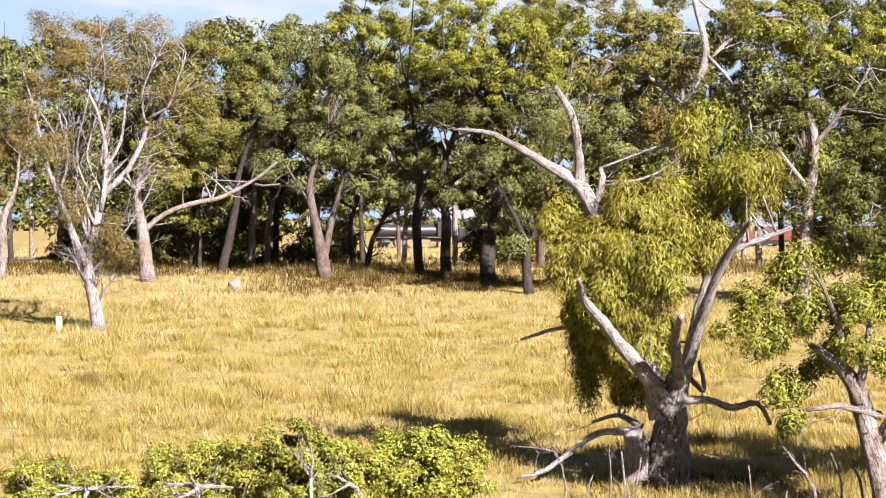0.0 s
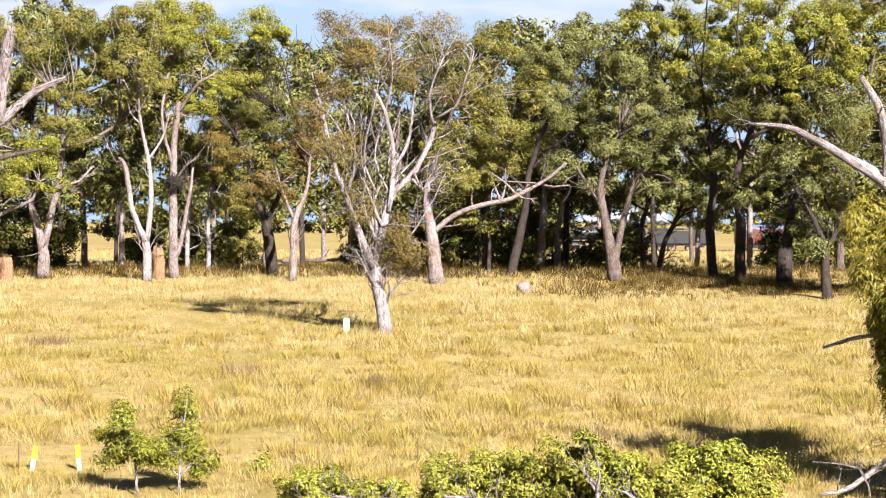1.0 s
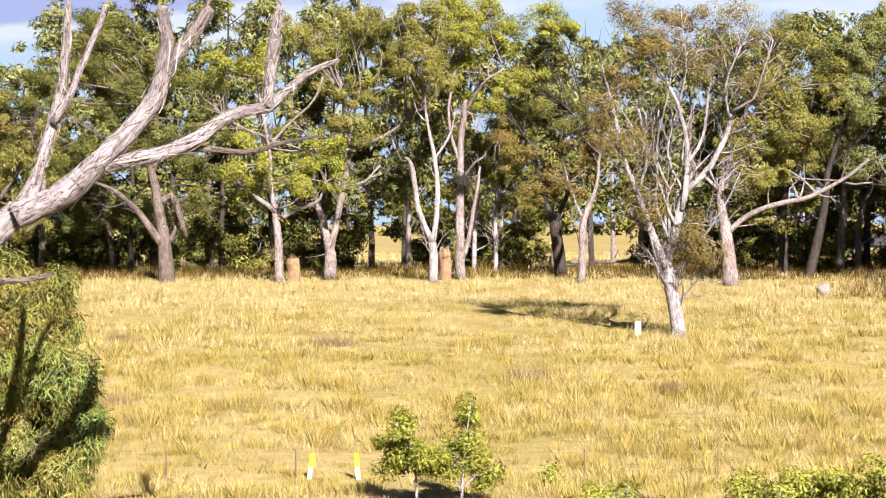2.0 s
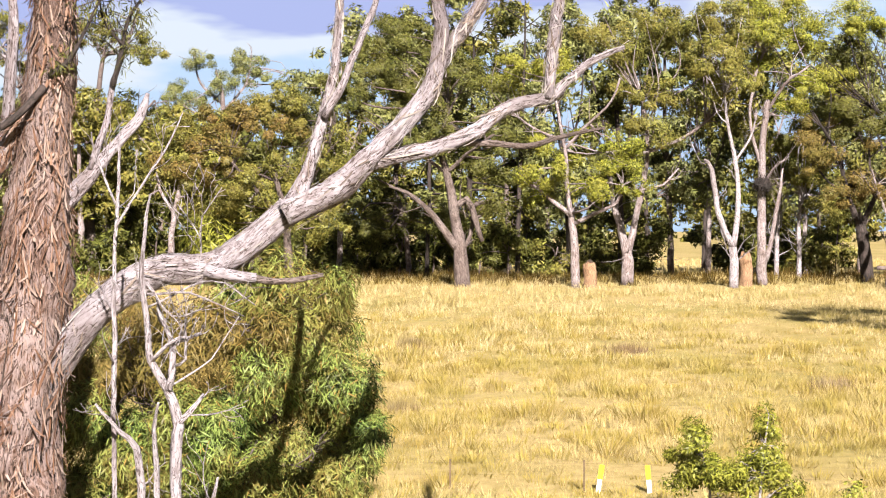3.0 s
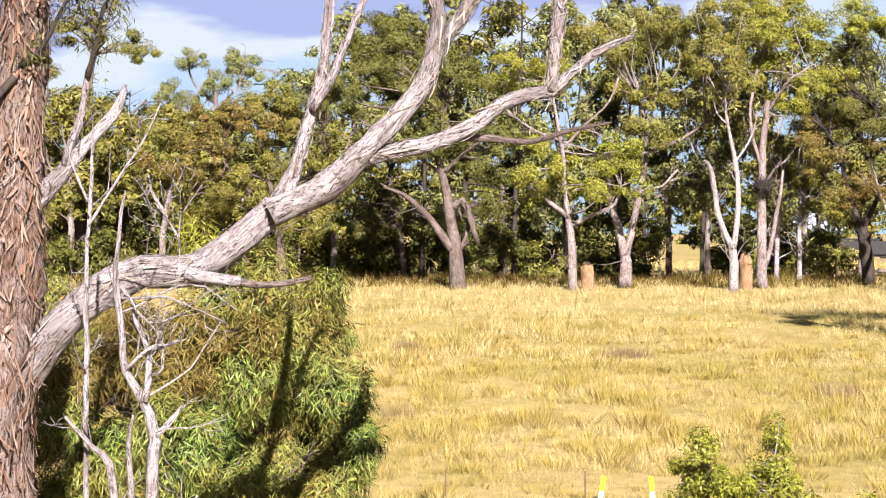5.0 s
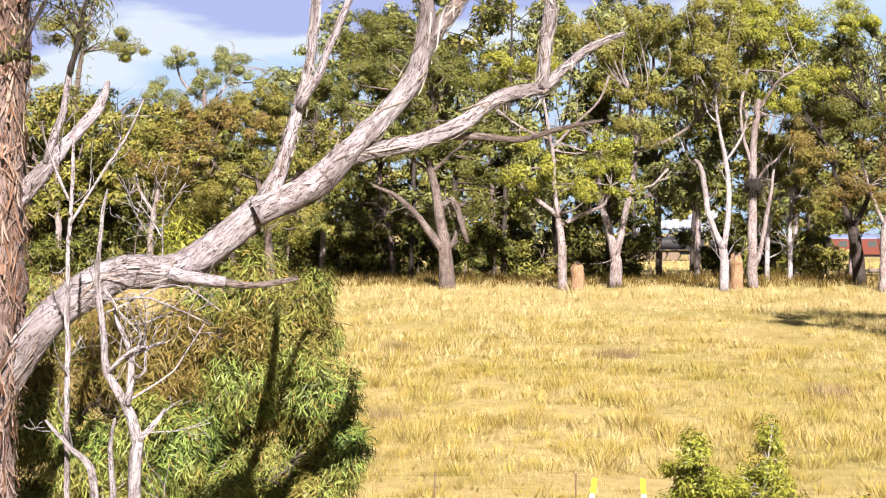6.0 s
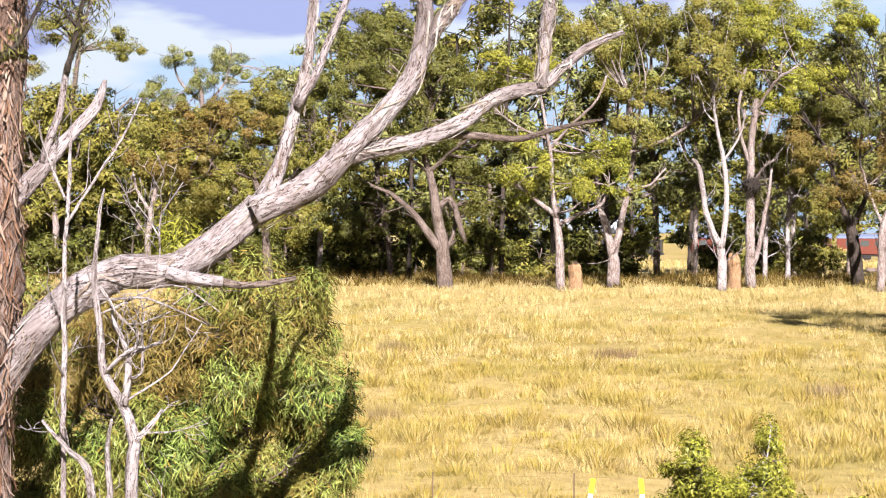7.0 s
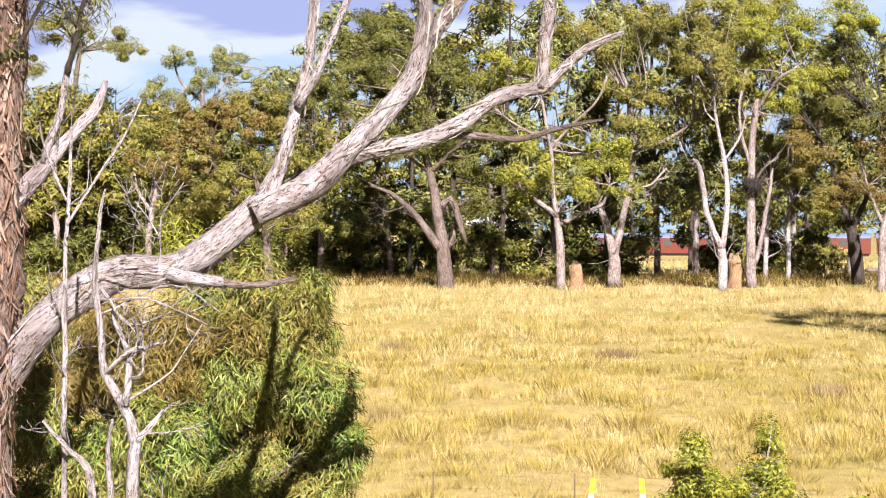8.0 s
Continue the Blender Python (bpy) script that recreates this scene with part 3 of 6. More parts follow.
gum_tree('tall pale gum with open green crown', -25.21, 88.48, 15.9, p.limbs, p.crown, 'pale', 'green')
p = Plan()
p.limb((0.0, 0.0, -0.1, 0.125), (0.05, 0.0, 2.53, 0.094), (0.18, 0.0, 4.32, 0.052))
p.leaves((0.38, 0.83, 5.11, 1.05, 0.79), (0.01, -0.72, 6.34, 0.91, 0.78))
gum_tree('thin white sapling gum among the tree line', -26.0, 93.45, 15.55, p.limbs, p.crown, 'white', 'dark')
p = Plan()
p.limb((0.0, 0.0, -0.1, 0.125), (-0.05, 0.0, 2.27, 0.094), (0.18, 0.0, 4.06, 0.052))
p.leaves((0.43, -0.29, 5.07, 1.04, 1.04), (0.93, -0.11, 3.29, 0.91, 0.78), (0.68, -0.02, 7.12, 1.04, 1.04))
gum_tree('thin white sapling gum among the tree line', -25.08, 93.7, 14.98, p.limbs, p.crown, 'white', 'olive')
p = Plan()
p.limb((0.0, 0.0, -0.1, 0.367), (-0.17, 0.0, 1.75, 0.28), (-0.36, 0.0, 2.96, 0.231), (-0.64, 0.0, 4.65, 0.174), (-0.88, 0.0, 5.85, 0.135), (-0.59, 0.0, 8.02, 0.087), (-0.58, 0.0, 8.13, 0.026))
p.limb((-0.17, -0.0, 1.63, 0.212), (-0.96, -0.13, 2.72, 0.154), (-1.67, -0.25, 3.56, 0.115), (-2.27, -0.38, 4.04, 0.086), (-3.1, -0.51, 4.36, 0.058))
p.limb((-0.12, 0.0, 1.39, 0.106), (0.31, 0.42, 2.23, 0.087), (0.48, 0.84, 3.21, 0.068))
p.limb((-0.4, -0.0, 3.32, 0.154), (0.17, -0.01, 3.8, 0.154), (0.53, -0.02, 2.96, 0.135), (0.85, -0.03, 1.99, 0.087))
p.limb((-0.72, -0.0, 4.89, 0.087), (0.38, -0.49, 5.83, 0.067), (1.34, -0.99, 6.52, 0.048))
p.limb((-0.64, -0.0, 4.89, 0.077), (-2.04, -0.06, 5.86, 0.068), (-3.0, -0.12, 6.34, 0.048))
p.leaves((-2.52, -0.09, 6.1, 2.41, 1.09), (-0.59, -0.08, 6.69, 1.81, 0.87), (1.09, 0.57, 5.38, 1.46, 0.87), (-2.04, 0.16, 8.52, 2.42, 1.21), (-3.97, 0.11, 9.25, 1.82, 1.09), (-0.09, -0.63, 9.17, 1.56, 0.96))
p.leaves((1.58, 0.74, 6.84, 1.22, 0.93), (-2.54, 0.67, 10.74, 2.08, 0.98), (-4.92, -0.22, 8.27, 1.33, 0.97), (-4.25, 0.49, 5.16, 1.22, 0.88), (1.81, 0.53, 3.68, 1.21, 0.53))
gum_tree('broad dark-crowned gum with leaning forked trunk', -36.61, 82.22, 24.0, p.limbs, p.crown, 'grey', 'dark')
p = Plan()
p.limb((0.0, 0.0, -0.1, 0.151), (-0.13, 0.0, 2.05, 0.119), (-0.53, 0.0, 3.94, 0.076))
p.leaves((-0.82, 0.8, 3.14, 1.63, 1.09), (1.35, 0.23, 2.86, 1.62, 0.97), (-1.86, -0.61, 2.59, 1.34, 1.07))
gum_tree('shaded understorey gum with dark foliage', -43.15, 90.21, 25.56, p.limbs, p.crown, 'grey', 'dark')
p = Plan()
p.limb((0.0, 0.0, -0.1, 0.203), (-0.22, 0.0, 2.87, 0.147), (-0.68, 0.0, 5.17, 0.092), (-0.7, 0.0, 5.29, 0.028))
p.limb((-0.22, -0.0, 2.87, 0.092), (-1.81, -0.33, 4.7, 0.064), (-2.92, -0.66, 6.06, 0.037))
p.limb((-0.22, -0.0, 3.1, 0.092), (1.16, -0.14, 5.16, 0.064), (1.85, -0.29, 6.99, 0.037))
p.leaves((-1.79, -0.48, 6.86, 1.95, 1.03, 'brown'), (0.02, -0.2, 6.65, 1.49, 1.15, 'olive'), (-3.15, -0.64, 5.49, 1.72, 1.14, 'brown'), (0.94, -0.42, 7.78, 1.26, 0.96, 'dark'), (-0.89, -0.5, 4.47, 2.17, 1.03), (1.85, -0.97, 5.59, 1.25, 1.14))
p.leaves((0.92, -0.11, 3.22, 1.49, 0.83), (-2.78, 0.79, 3.81, 1.86, 0.93), (-4.39, 0.76, 6.35, 1.28, 0.93), (-0.65, -0.68, 7.88, 1.37, 0.69))
gum_tree('dense olive-brown wattle behind the paddock', -41.2, 75.49, 28.63, p.limbs, p.crown, 'grey', 'olive')
p = Plan()
p.limb((0.0, 0.0, -0.1, 0.256), (-0.05, 0.0, 6.43, 0.199), (-0.32, 0.0, 10.68, 0.143), (-0.67, 0.0, 12.44, 0.086), (-0.69, 0.0, 12.55, 0.026))
p.limb((-0.25, 0.0, 9.97, 0.1), (1.09, 0.01, 11.74, 0.071), (1.45, 0.03, 13.16, 0.043))
p.limb((-0.25, -0.0, 10.32, 0.086), (-1.73, -0.04, 11.73, 0.071), (-2.07, -0.08, 13.49, 0.043))
p.limb((-0.15, -0.0, 8.91, 0.086), (-2.77, -0.39, 10.29, 0.057), (-3.45, -0.78, 11.32, 0.043))
p.leaves((-1.7, -0.79, 13.08, 0.99, 0.85), (1.27, 0.26, 13.18, 1.36, 1.07), (-0.31, -0.3, 11.72, 1.28, 0.71), (-3.38, -0.71, 11.15, 1.07, 0.78), (1.8, 0.03, 12.1, 0.89, 0.64), (-1.73, 0.05, 10.68, 1.43, 0.79))
p.leaves((4.28, 0.05, 11.76, 1.07, 0.86))
gum_tree('distant tall gum with thin open crown', -66.52, 111.69, 30.78, p.limbs, p.crown, 'pale', 'grey')
p = Plan()
p.limb((0.0, 0.0, -0.1, 0.296), (-0.13, 0.0, 4.07, 0.228), (0.17, 0.0, 8.29, 0.16), (0.59, 0.0, 11.1, 0.092), (0.61, 0.0, 11.22, 0.028))
p.limb((-0.07, -0.0, 5.48, 0.114), (1.97, -0.25, 7.72, 0.08), (3.09, -0.51, 8.84, 0.045))
p.limb((0.02, 0.0, 6.6, 0.114), (-1.92, 0.32, 8.29, 0.08), (-3.59, 0.64, 9.43, 0.058))
p.leaves((2.54, -0.88, 11.46, 1.02, 1.02), (0.03, 0.64, 12.28, 1.73, 1.04), (0.58, -0.13, 7.86, 1.85, 1.42), (-1.64, 0.14, 7.02, 1.71, 1.43), (3.37, -0.36, 7.3, 1.56, 1.28), (-4.06, -0.76, 7.39, 2.27, 1.99))
p.leaves((-4.58, -0.92, 12.07, 1.71, 1.56), (1.97, -0.74, 4.62, 2.26, 1.27), (-2.47, 0.28, 10.25, 1.72, 1.15), (-4.14, 0.25, 4.08, 2.29, 1.43), (-1.07, -0.72, 4.34, 1.7, 1.42))
gum_tree('spreading gum with grey-green crown behind the paddock', -59.06, 86.82, 34.23, p.limbs, p.crown, 'grey', 'olive')
p = Plan()
p.limb((-0.0, 0.0, -0.1, 0.292), (-0.18, 0.0, 1.8, 0.26), (-0.33, 0.0, 2.45, 0.229), (-0.4, 0.0, 2.74, 0.069))
p.limb((-0.33, -0.0, 2.4, 0.146), (-0.9, -0.21, 3.88, 0.114), (-1.28, -0.42, 5.43, 0.093), (-1.92, -0.63, 6.71, 0.062))
p.limb((-0.33, 0.0, 2.4, 0.146), (0.27, 0.14, 3.62, 0.104), (0.92, 0.28, 4.92, 0.073), (1.06, 0.42, 7.01, 0.052))
p.limb((-0.9, 0.0, 3.88, 0.062), (-1.69, 0.28, 4.41, 0.052), (-2.47, 0.56, 5.46, 0.031))
p.limb((0.27, 0.0, 3.62, 0.062), (0.01, 0.0, 5.44, 0.052), (0.28, 0.01, 7.52, 0.042))
p.leaves((-2.18, -0.47, 6.2, 1.3, 1.3, 'brown'), (-0.37, -0.45, 7.36, 1.43, 1.3, 'dark'), (1.18, -0.13, 5.95, 1.17, 1.3, 'brown'), (-0.89, 0.46, 9.89, 1.18, 1.18, 'dark'), (0.55, -0.18, 11.39, 1.3, 0.78), (-2.82, -0.05, 11.15, 1.18, 1.05))
p.leaves((-4.54, 0.55, 12.12, 1.45, 0.69), (-0.87, -0.7, 11.47, 1.04, 0.88), (-1.92, -0.08, 8.81, 1.04, 0.89), (-1.15, -0.56, 4.13, 1.29, 0.93, 'brown'))
gum_tree('gum with dark trunk and sparse brown-green foliage', -21.35, 91.54, 13.13, p.limbs, p.crown, 'dark', 'green')
p = Plan()
p.limb((0.0, 0.0, -0.1, 0.189), (0.0, 0.0, 1.73, 0.169), (0.03, 0.0, 2.84, 0.149), (0.51, 0.0, 3.96, 0.09), (0.76, 0.0, 5.45, 0.05), (0.77, 0.0, 5.51, 0.015))
p.limb((0.03, 0.0, 2.72, 0.07), (-0.49, 0.36, 3.97, 0.05), (-0.74, 0.73, 4.98, 0.03))
p.leaves((0.76, 0.87, 5.98, 0.88, 1.01, 'brown'), (0.01, 0.54, 4.22, 0.88, 0.63, 'brown'))
gum_tree('straight pale gum trunk with thin brown crown', -19.57, 87.85, 12.56, p.limbs, p.crown, 'pale', 'brown')
p = Plan()
p.limb((0.0, 0.0, -0.1, 0.37), (-0.09, 0.0, 1.32, 0.282), (-0.24, 0.0, 2.24, 0.262), (-0.43, 0.0, 3.99, 0.136), (0.06, 0.0, 5.93, 0.088), (0.79, 0.0, 7.86, 0.058), (0.82, 0.0, 7.93, 0.017))
p.limb((-0.19, -0.0, 2.17, 0.136), (0.78, -0.11, 3.02, 0.116), (1.98, -0.22, 3.45, 0.107), (3.18, -0.33, 3.73, 0.097), (4.49, -0.44, 4.4, 0.077), (5.67, -0.55, 5.28, 0.058))
p.limb((-0.43, 0.0, 3.99, 0.078), (-1.4, 0.28, 4.97, 0.059), (-1.89, 0.55, 5.96, 0.039))
p.limb((4.51, -0.0, 4.41, 0.058), (5.09, -0.43, 4.2, 0.048), (5.77, -0.85, 4.31, 0.029))
p.leaves((0.78, -0.54, 4.22, 1.21, 0.72), (2.48, 0.39, 5.2, 1.59, 0.93), (0.78, -0.53, 6.14, 1.33, 1.06), (2.93, -0.57, 6.73, 1.81, 1.02), (1.75, -0.25, 8.8, 1.58, 1.26), (4.18, 0.62, 8.48, 1.11, 1.08))
p.leaves((2.46, -0.77, 10.31, 1.33, 0.87), (-0.31, 0.76, 3.39, 0.64, 0.49), (1.27, 0.78, 2.77, 0.98, 0.39))
gum_tree('gum with broad pale trunk and long bare side branch', -12.97, 87.04, 8.47, p.limbs, p.crown, 'pale', 'olive')
p = Plan()
p.limb((-0.0, 0.0, -0.1, 0.226), (0.38, 0.0, 1.56, 0.206), (0.77, 0.0, 3.35, 0.165), (1.02, 0.0, 5.13, 0.124), (2.04, 0.0, 7.93, 0.072), (2.07, 0.0, 8.02, 0.022))
p.limb((0.82, -0.0, 3.86, 0.082), (-0.25, -0.15, 4.88, 0.062), (-1.01, -0.3, 5.39, 0.041))
p.limb((0.97, -0.0, 4.88, 0.082), (2.53, -0.44, 6.38, 0.062), (3.52, -0.89, 7.36, 0.041))
p.leaves((2.53, -0.64, 8.27, 1.92, 1.08), (3.53, -0.62, 7.0, 1.66, 0.97), (1.77, -0.68, 9.91, 1.92, 1.02), (3.2, 0.75, 11.17, 1.56, 0.89), (4.35, 0.9, 9.5, 1.3, 0.99), (1.03, 0.98, 6.45, 1.3, 0.78))
p.leaves((2.27, -0.66, 5.11, 1.15, 0.66))
gum_tree('dark leaning gum with grey-green crown', -10.38, 92.42, 6.41, p.limbs, p.crown, 'dark', 'grey')
p = Plan()
p.limb((0.0, 0.0, -0.1, 0.194), (-0.05, 0.0, 2.53, 0.15), (0.14, 0.0, 4.4, 0.097))
p.leaves((-0.26, 0.81, 4.15, 1.08, 0.81), (0.8, -0.42, 3.32, 1.07, 0.67))
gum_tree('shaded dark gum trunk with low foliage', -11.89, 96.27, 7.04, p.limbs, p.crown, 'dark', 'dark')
p = Plan()
p.limb((0.0, 0.0, -0.1, 0.226), (0.14, 0.0, 2.28, 0.192), (0.25, 0.0, 3.96, 0.136), (0.42, 0.0, 6.2, 0.091))
p.leaves((0.14, -0.5, 5.91, 1.27, 1.01), (1.26, 0.52, 4.25, 1.0, 0.68))
gum_tree('pale gum stem deep in the tree line', -9.87, 101.52, 5.55, p.limbs, p.crown, 'pale', 'olive')
p = Plan()
p.limb((0.0, 0.0, -0.1, 0.181), (0.14, 0.0, 2.56, 0.147), (0.7, 0.0, 4.24, 0.091))
p.leaves((0.97, -0.63, 4.5, 1.12, 0.84))
gum_tree('pale gum stem deep in the tree line', -9.04, 101.6, 5.08, p.limbs, p.crown, 'pale', 'olive')
p = Plan()
p.limb((0.0, 0.0, -0.1, 0.338), (-0.36, 0.0, 1.94, 0.229), (-0.73, 0.0, 3.67, 0.179), (-0.6, 0.0, 4.89, 0.119), (0.12, 0.0, 6.6, 0.08), (0.16, 0.0, 6.7, 0.024))
p.limb((-0.07, 0.0, 0.59, 0.179), (0.24, 0.23, 2.43, 0.15), (0.85, 0.46, 4.4, 0.1), (1.34, 0.7, 5.39, 0.06))
p.limb((-0.6, 0.0, 3.17, 0.08), (-1.33, 0.04, 4.41, 0.06), (-1.82, 0.09, 5.15, 0.04))
p.leaves((-0.36, -0.32, 5.74, 1.36, 0.64), (1.09, -0.39, 7.43, 1.61, 0.99), (1.7, 0.66, 5.39, 1.38, 0.85), (0.61, 0.57, 9.58, 1.38, 0.95), (2.27, -0.99, 4.12, 1.11, 0.49), (-1.1, 0.68, 4.17, 1.0, 0.4))
p.leaves((2.29, 0.04, 8.54, 1.25, 1.0))
gum_tree('multi-stemmed dark gum with hanging grey-green foliage', -5.29, 89.84, 3.37, p.limbs, p.crown, 'grey', 'grey')
p = Plan()
p.limb((0.0, 0.0, -0.1, 0.143), (-0.16, 0.0, 2.16, 0.121), (0.33, 0.0, 4.08, 0.077))
p.leaves((0.33, -0.86, 4.34, 1.22, 0.71), (-0.49, 0.05, 5.45, 1.1, 0.82))
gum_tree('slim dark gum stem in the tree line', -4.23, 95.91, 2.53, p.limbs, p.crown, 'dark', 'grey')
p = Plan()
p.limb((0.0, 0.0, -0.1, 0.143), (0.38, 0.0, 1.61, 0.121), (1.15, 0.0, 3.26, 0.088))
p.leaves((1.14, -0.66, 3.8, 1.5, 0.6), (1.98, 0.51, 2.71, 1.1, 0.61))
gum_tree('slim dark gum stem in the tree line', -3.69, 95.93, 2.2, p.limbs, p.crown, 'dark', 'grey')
p = Plan()
p.limb((-0.0, 0.0, -0.1, 0.226), (-0.18, 0.0, 2.63, 0.195), (-0.0, 0.0, 4.17, 0.154), (-0.18, 0.0, 6.23, 0.124), (-0.57, 0.0, 8.79, 0.082), (-0.59, 0.0, 8.9, 0.025))
p.limb((-0.1, -0.0, 4.43, 0.103), (-0.95, -0.1, 5.33, 0.082), (-1.34, -0.2, 5.96, 0.051))
p.limb((-0.18, -0.0, 6.23, 0.082), (1.22, -0.47, 8.0, 0.062), (2.23, -0.94, 9.5, 0.041))
p.limb((-0.16, 0.0, 5.97, 0.082), (-1.6, 0.33, 8.04, 0.062), (-2.64, 0.65, 9.87, 0.042))
p.leaves((-2.63, 0.32, 11.13, 1.69, 1.04), (-0.57, 0.15, 11.24, 2.2, 1.14), (-1.09, 0.67, 9.35, 1.95, 0.94), (-3.15, 0.45, 12.17, 1.04, 0.52), (0.46, -0.72, 8.11, 2.04, 1.07, 'dark'), (0.08, 0.4, 5.34, 1.55, 0.83, 'grey'))
p.leaves((-1.58, -0.95, 6.7, 1.27, 0.76, 'grey'), (-3.62, -0.69, 9.51, 1.15, 0.92, 'grey'), (-1.08, -0.39, 13.1, 2.32, 1.03))
gum_tree('large gum with dark stem and dense high crown', -1.04, 89.99, 0.66, p.limbs, p.crown, 'dark', 'green')
p = Plan()
p.limb((-0.0, 0.0, -0.1, 0.241), (0.05, 0.0, 2.71, 0.211), (-0.25, 0.0, 4.22, 0.161), (0.3, 0.0, 6.23, 0.121), (1.8, 0.0, 8.99, 0.081), (1.85, 0.0, 9.08, 0.024))
p.limb((-0.15, -0.0, 3.97, 0.101), (1.05, -0.4, 4.96, 0.08), (2.04, -0.81, 5.45, 0.05))
p.limb((0.3, 0.0, 6.23, 0.081), (2.82, 0.39, 7.76, 0.071), (4.1, 0.77, 8.79, 0.041))
p.leaves((0.42, 0.1, 10.38, 2.15, 1.11), (1.91, -0.7, 9.19, 1.88, 1.1), (2.94, 0.24, 11.14, 1.9, 1.11), (1.29, -0.8, 7.32, 1.87, 0.85, 'dark'), (1.66, -0.98, 5.2, 1.37, 0.85, 'grey'), (4.34, 0.48, 7.64, 1.65, 1.27, 'grey'))
p.leaves((3.58, 0.28, 5.11, 1.26, 1.11, 'grey'), (0.8, 0.53, 12.56, 2.29, 1.02), (4.35, 0.72, 9.8, 1.53, 1.12), (4.83, 0.44, 12.04, 2.04, 1.27), (0.05, -0.66, 3.84, 1.0, 0.55, 'grey'))
gum_tree('large gum with dark stem and spreading crown', 0.14, 88.0, -0.09, p.limbs, p.crown, 'dark', 'green')
p = Plan()
p.limb((-0.0, 0.0, -0.1, 0.374), (-0.0, 0.0, 1.56, 0.315), (0.17, 0.0, 2.55, 0.197), (0.36, 0.0, 4.02, 0.098))
p.leaves((0.61, -0.3, 2.79, 1.1, 0.73), (-0.38, 0.83, 3.53, 0.99, 0.74), (0.86, 0.55, 4.03, 0.99, 0.74), (1.6, 0.07, 2.3, 0.74, 0.59))
gum_tree('short thick dark gum with low grey-green foliage', 2.03, 85.98, -1.35, p.limbs, p.crown, 'dark', 'grey')
p = Plan()
p.limb((0.0, 0.0, -0.1, 0.22), (-0.09, 0.0, 1.21, 0.183), (-0.19, 0.0, 2.12, 0.128), (-0.71, 0.0, 3.49, 0.082), (-1.28, 0.0, 4.4, 0.046), (-1.31, 0.0, 4.45, 0.014))
p.limb((-0.19, 0.0, 1.89, 0.082), (0.32, 0.39, 2.8, 0.074), (-0.14, 0.78, 3.95, 0.046))
p.leaves((-0.59, -0.64, 2.13, 0.59, 0.41), (0.55, 0.63, 2.8, 0.6, 0.51), (0.32, 0.47, 3.95, 0.8, 0.6))
gum_tree('slim gum with dark foot and bare pale side branches', 3.52, 79.92, -2.52, p.limbs, p.crown, 'dark', 'grey')
p = Plan()
p.limb((0.0, 0.0, -0.1, 0.303), (0.17, 0.0, 3.34, 0.232), (0.21, 0.0, 5.11, 0.196), (0.42, 0.0, 6.88, 0.178), (1.3, 0.0, 8.64, 0.152), (1.56, 0.0, 9.74, 0.143), (1.18, 0.0, 11.5, 0.108), (0.95, 0.0, 13.05, 0.081), (0.93, 0.0, 13.15, 0.024))
p.limb((0.75, -0.0, 7.43, 0.098), (-0.68, -0.22, 8.64, 0.08), (-2.21, -0.43, 9.29, 0.071), (-3.31, -0.65, 9.72, 0.036))
p.limb((1.51, -0.0, 9.63, 0.081), (2.38, -0.23, 8.61, 0.071), (3.03, -0.46, 7.5, 0.062), (3.28, -0.68, 6.4, 0.044))
p.limb((1.64, 0.0, 9.4, 0.072), (2.28, 0.09, 10.07, 0.063), (2.83, 0.18, 10.4, 0.036))
p.limb((0.32, 0.0, 6.21, 0.107), (-0.13, 0.21, 6.44, 0.081), (-0.24, 0.42, 6.68, 0.054))
p.limb((1.4, 0.0, 10.4, 0.063), (-0.69, 0.02, 10.64, 0.054), (-2.23, 0.03, 11.1, 0.045), (-3.34, 0.05, 11.67, 0.027))
p.leaves((-1.11, -0.79, 9.58, 1.11, 0.71), (-0.02, -0.76, 10.45, 1.11, 0.71), (-1.77, -0.87, 10.9, 1.22, 0.75), (-2.66, -0.32, 8.75, 1.0, 0.8), (-0.67, -0.99, 7.05, 0.88, 0.97, 'brown'), (1.94, -0.67, 7.27, 1.22, 1.33))
p.leaves((0.42, -0.51, 8.83, 0.71, 0.67, 'brown'), (2.62, 0.52, 11.32, 1.13, 0.9), (-3.12, -0.03, 11.55, 1.12, 0.67), (-3.56, 0.16, 6.46, 1.34, 1.34, 'grey'), (-1.99, -0.33, 6.65, 1.33, 1.33, 'grey'), (-0.03, 0.9, 12.06, 1.59, 0.68))
gum_tree('tall gum with twisted bare white limbs', 8.82, 77.5, -6.49, p.limbs, p.crown, 'white', 'olive')
p = Plan()
p.limb((0.0, 0.0, -0.1, 0.288), (0.09, 0.0, 3.49, 0.22), (0.39, 0.0, 6.19, 0.169), (-0.03, 0.0, 8.89, 0.119), (0.17, 0.0, 11.37, 0.068), (0.18, 0.0, 11.46, 0.02))
p.limb((0.39, -0.0, 5.98, 0.102), (1.6, -0.29, 7.61, 0.068), (2.39, -0.58, 8.82, 0.042))
p.limb((0.19, 0.0, 4.53, 0.101), (-1.05, 0.15, 6.2, 0.068), (-1.67, 0.31, 7.47, 0.043))
p.limb((1.63, 0.0, 2.25, 0.085), (1.22, 0.16, 3.7, 0.085), (1.17, 0.32, 4.53, 0.068), (2.24, 0.48, 4.11, 0.051), (2.86, 0.64, 3.7, 0.034))
p.leaves((-0.84, -0.85, 10.07, 1.47, 1.05, 'green'), (0.97, -0.96, 9.62, 1.36, 1.26, 'green'), (1.61, 0.34, 7.65, 1.6, 1.49), (-0.43, -0.41, 7.83, 1.37, 1.05), (0.39, 0.52, 5.48, 1.17, 0.96, 'green'), (2.02, -0.22, 4.52, 1.27, 1.27))
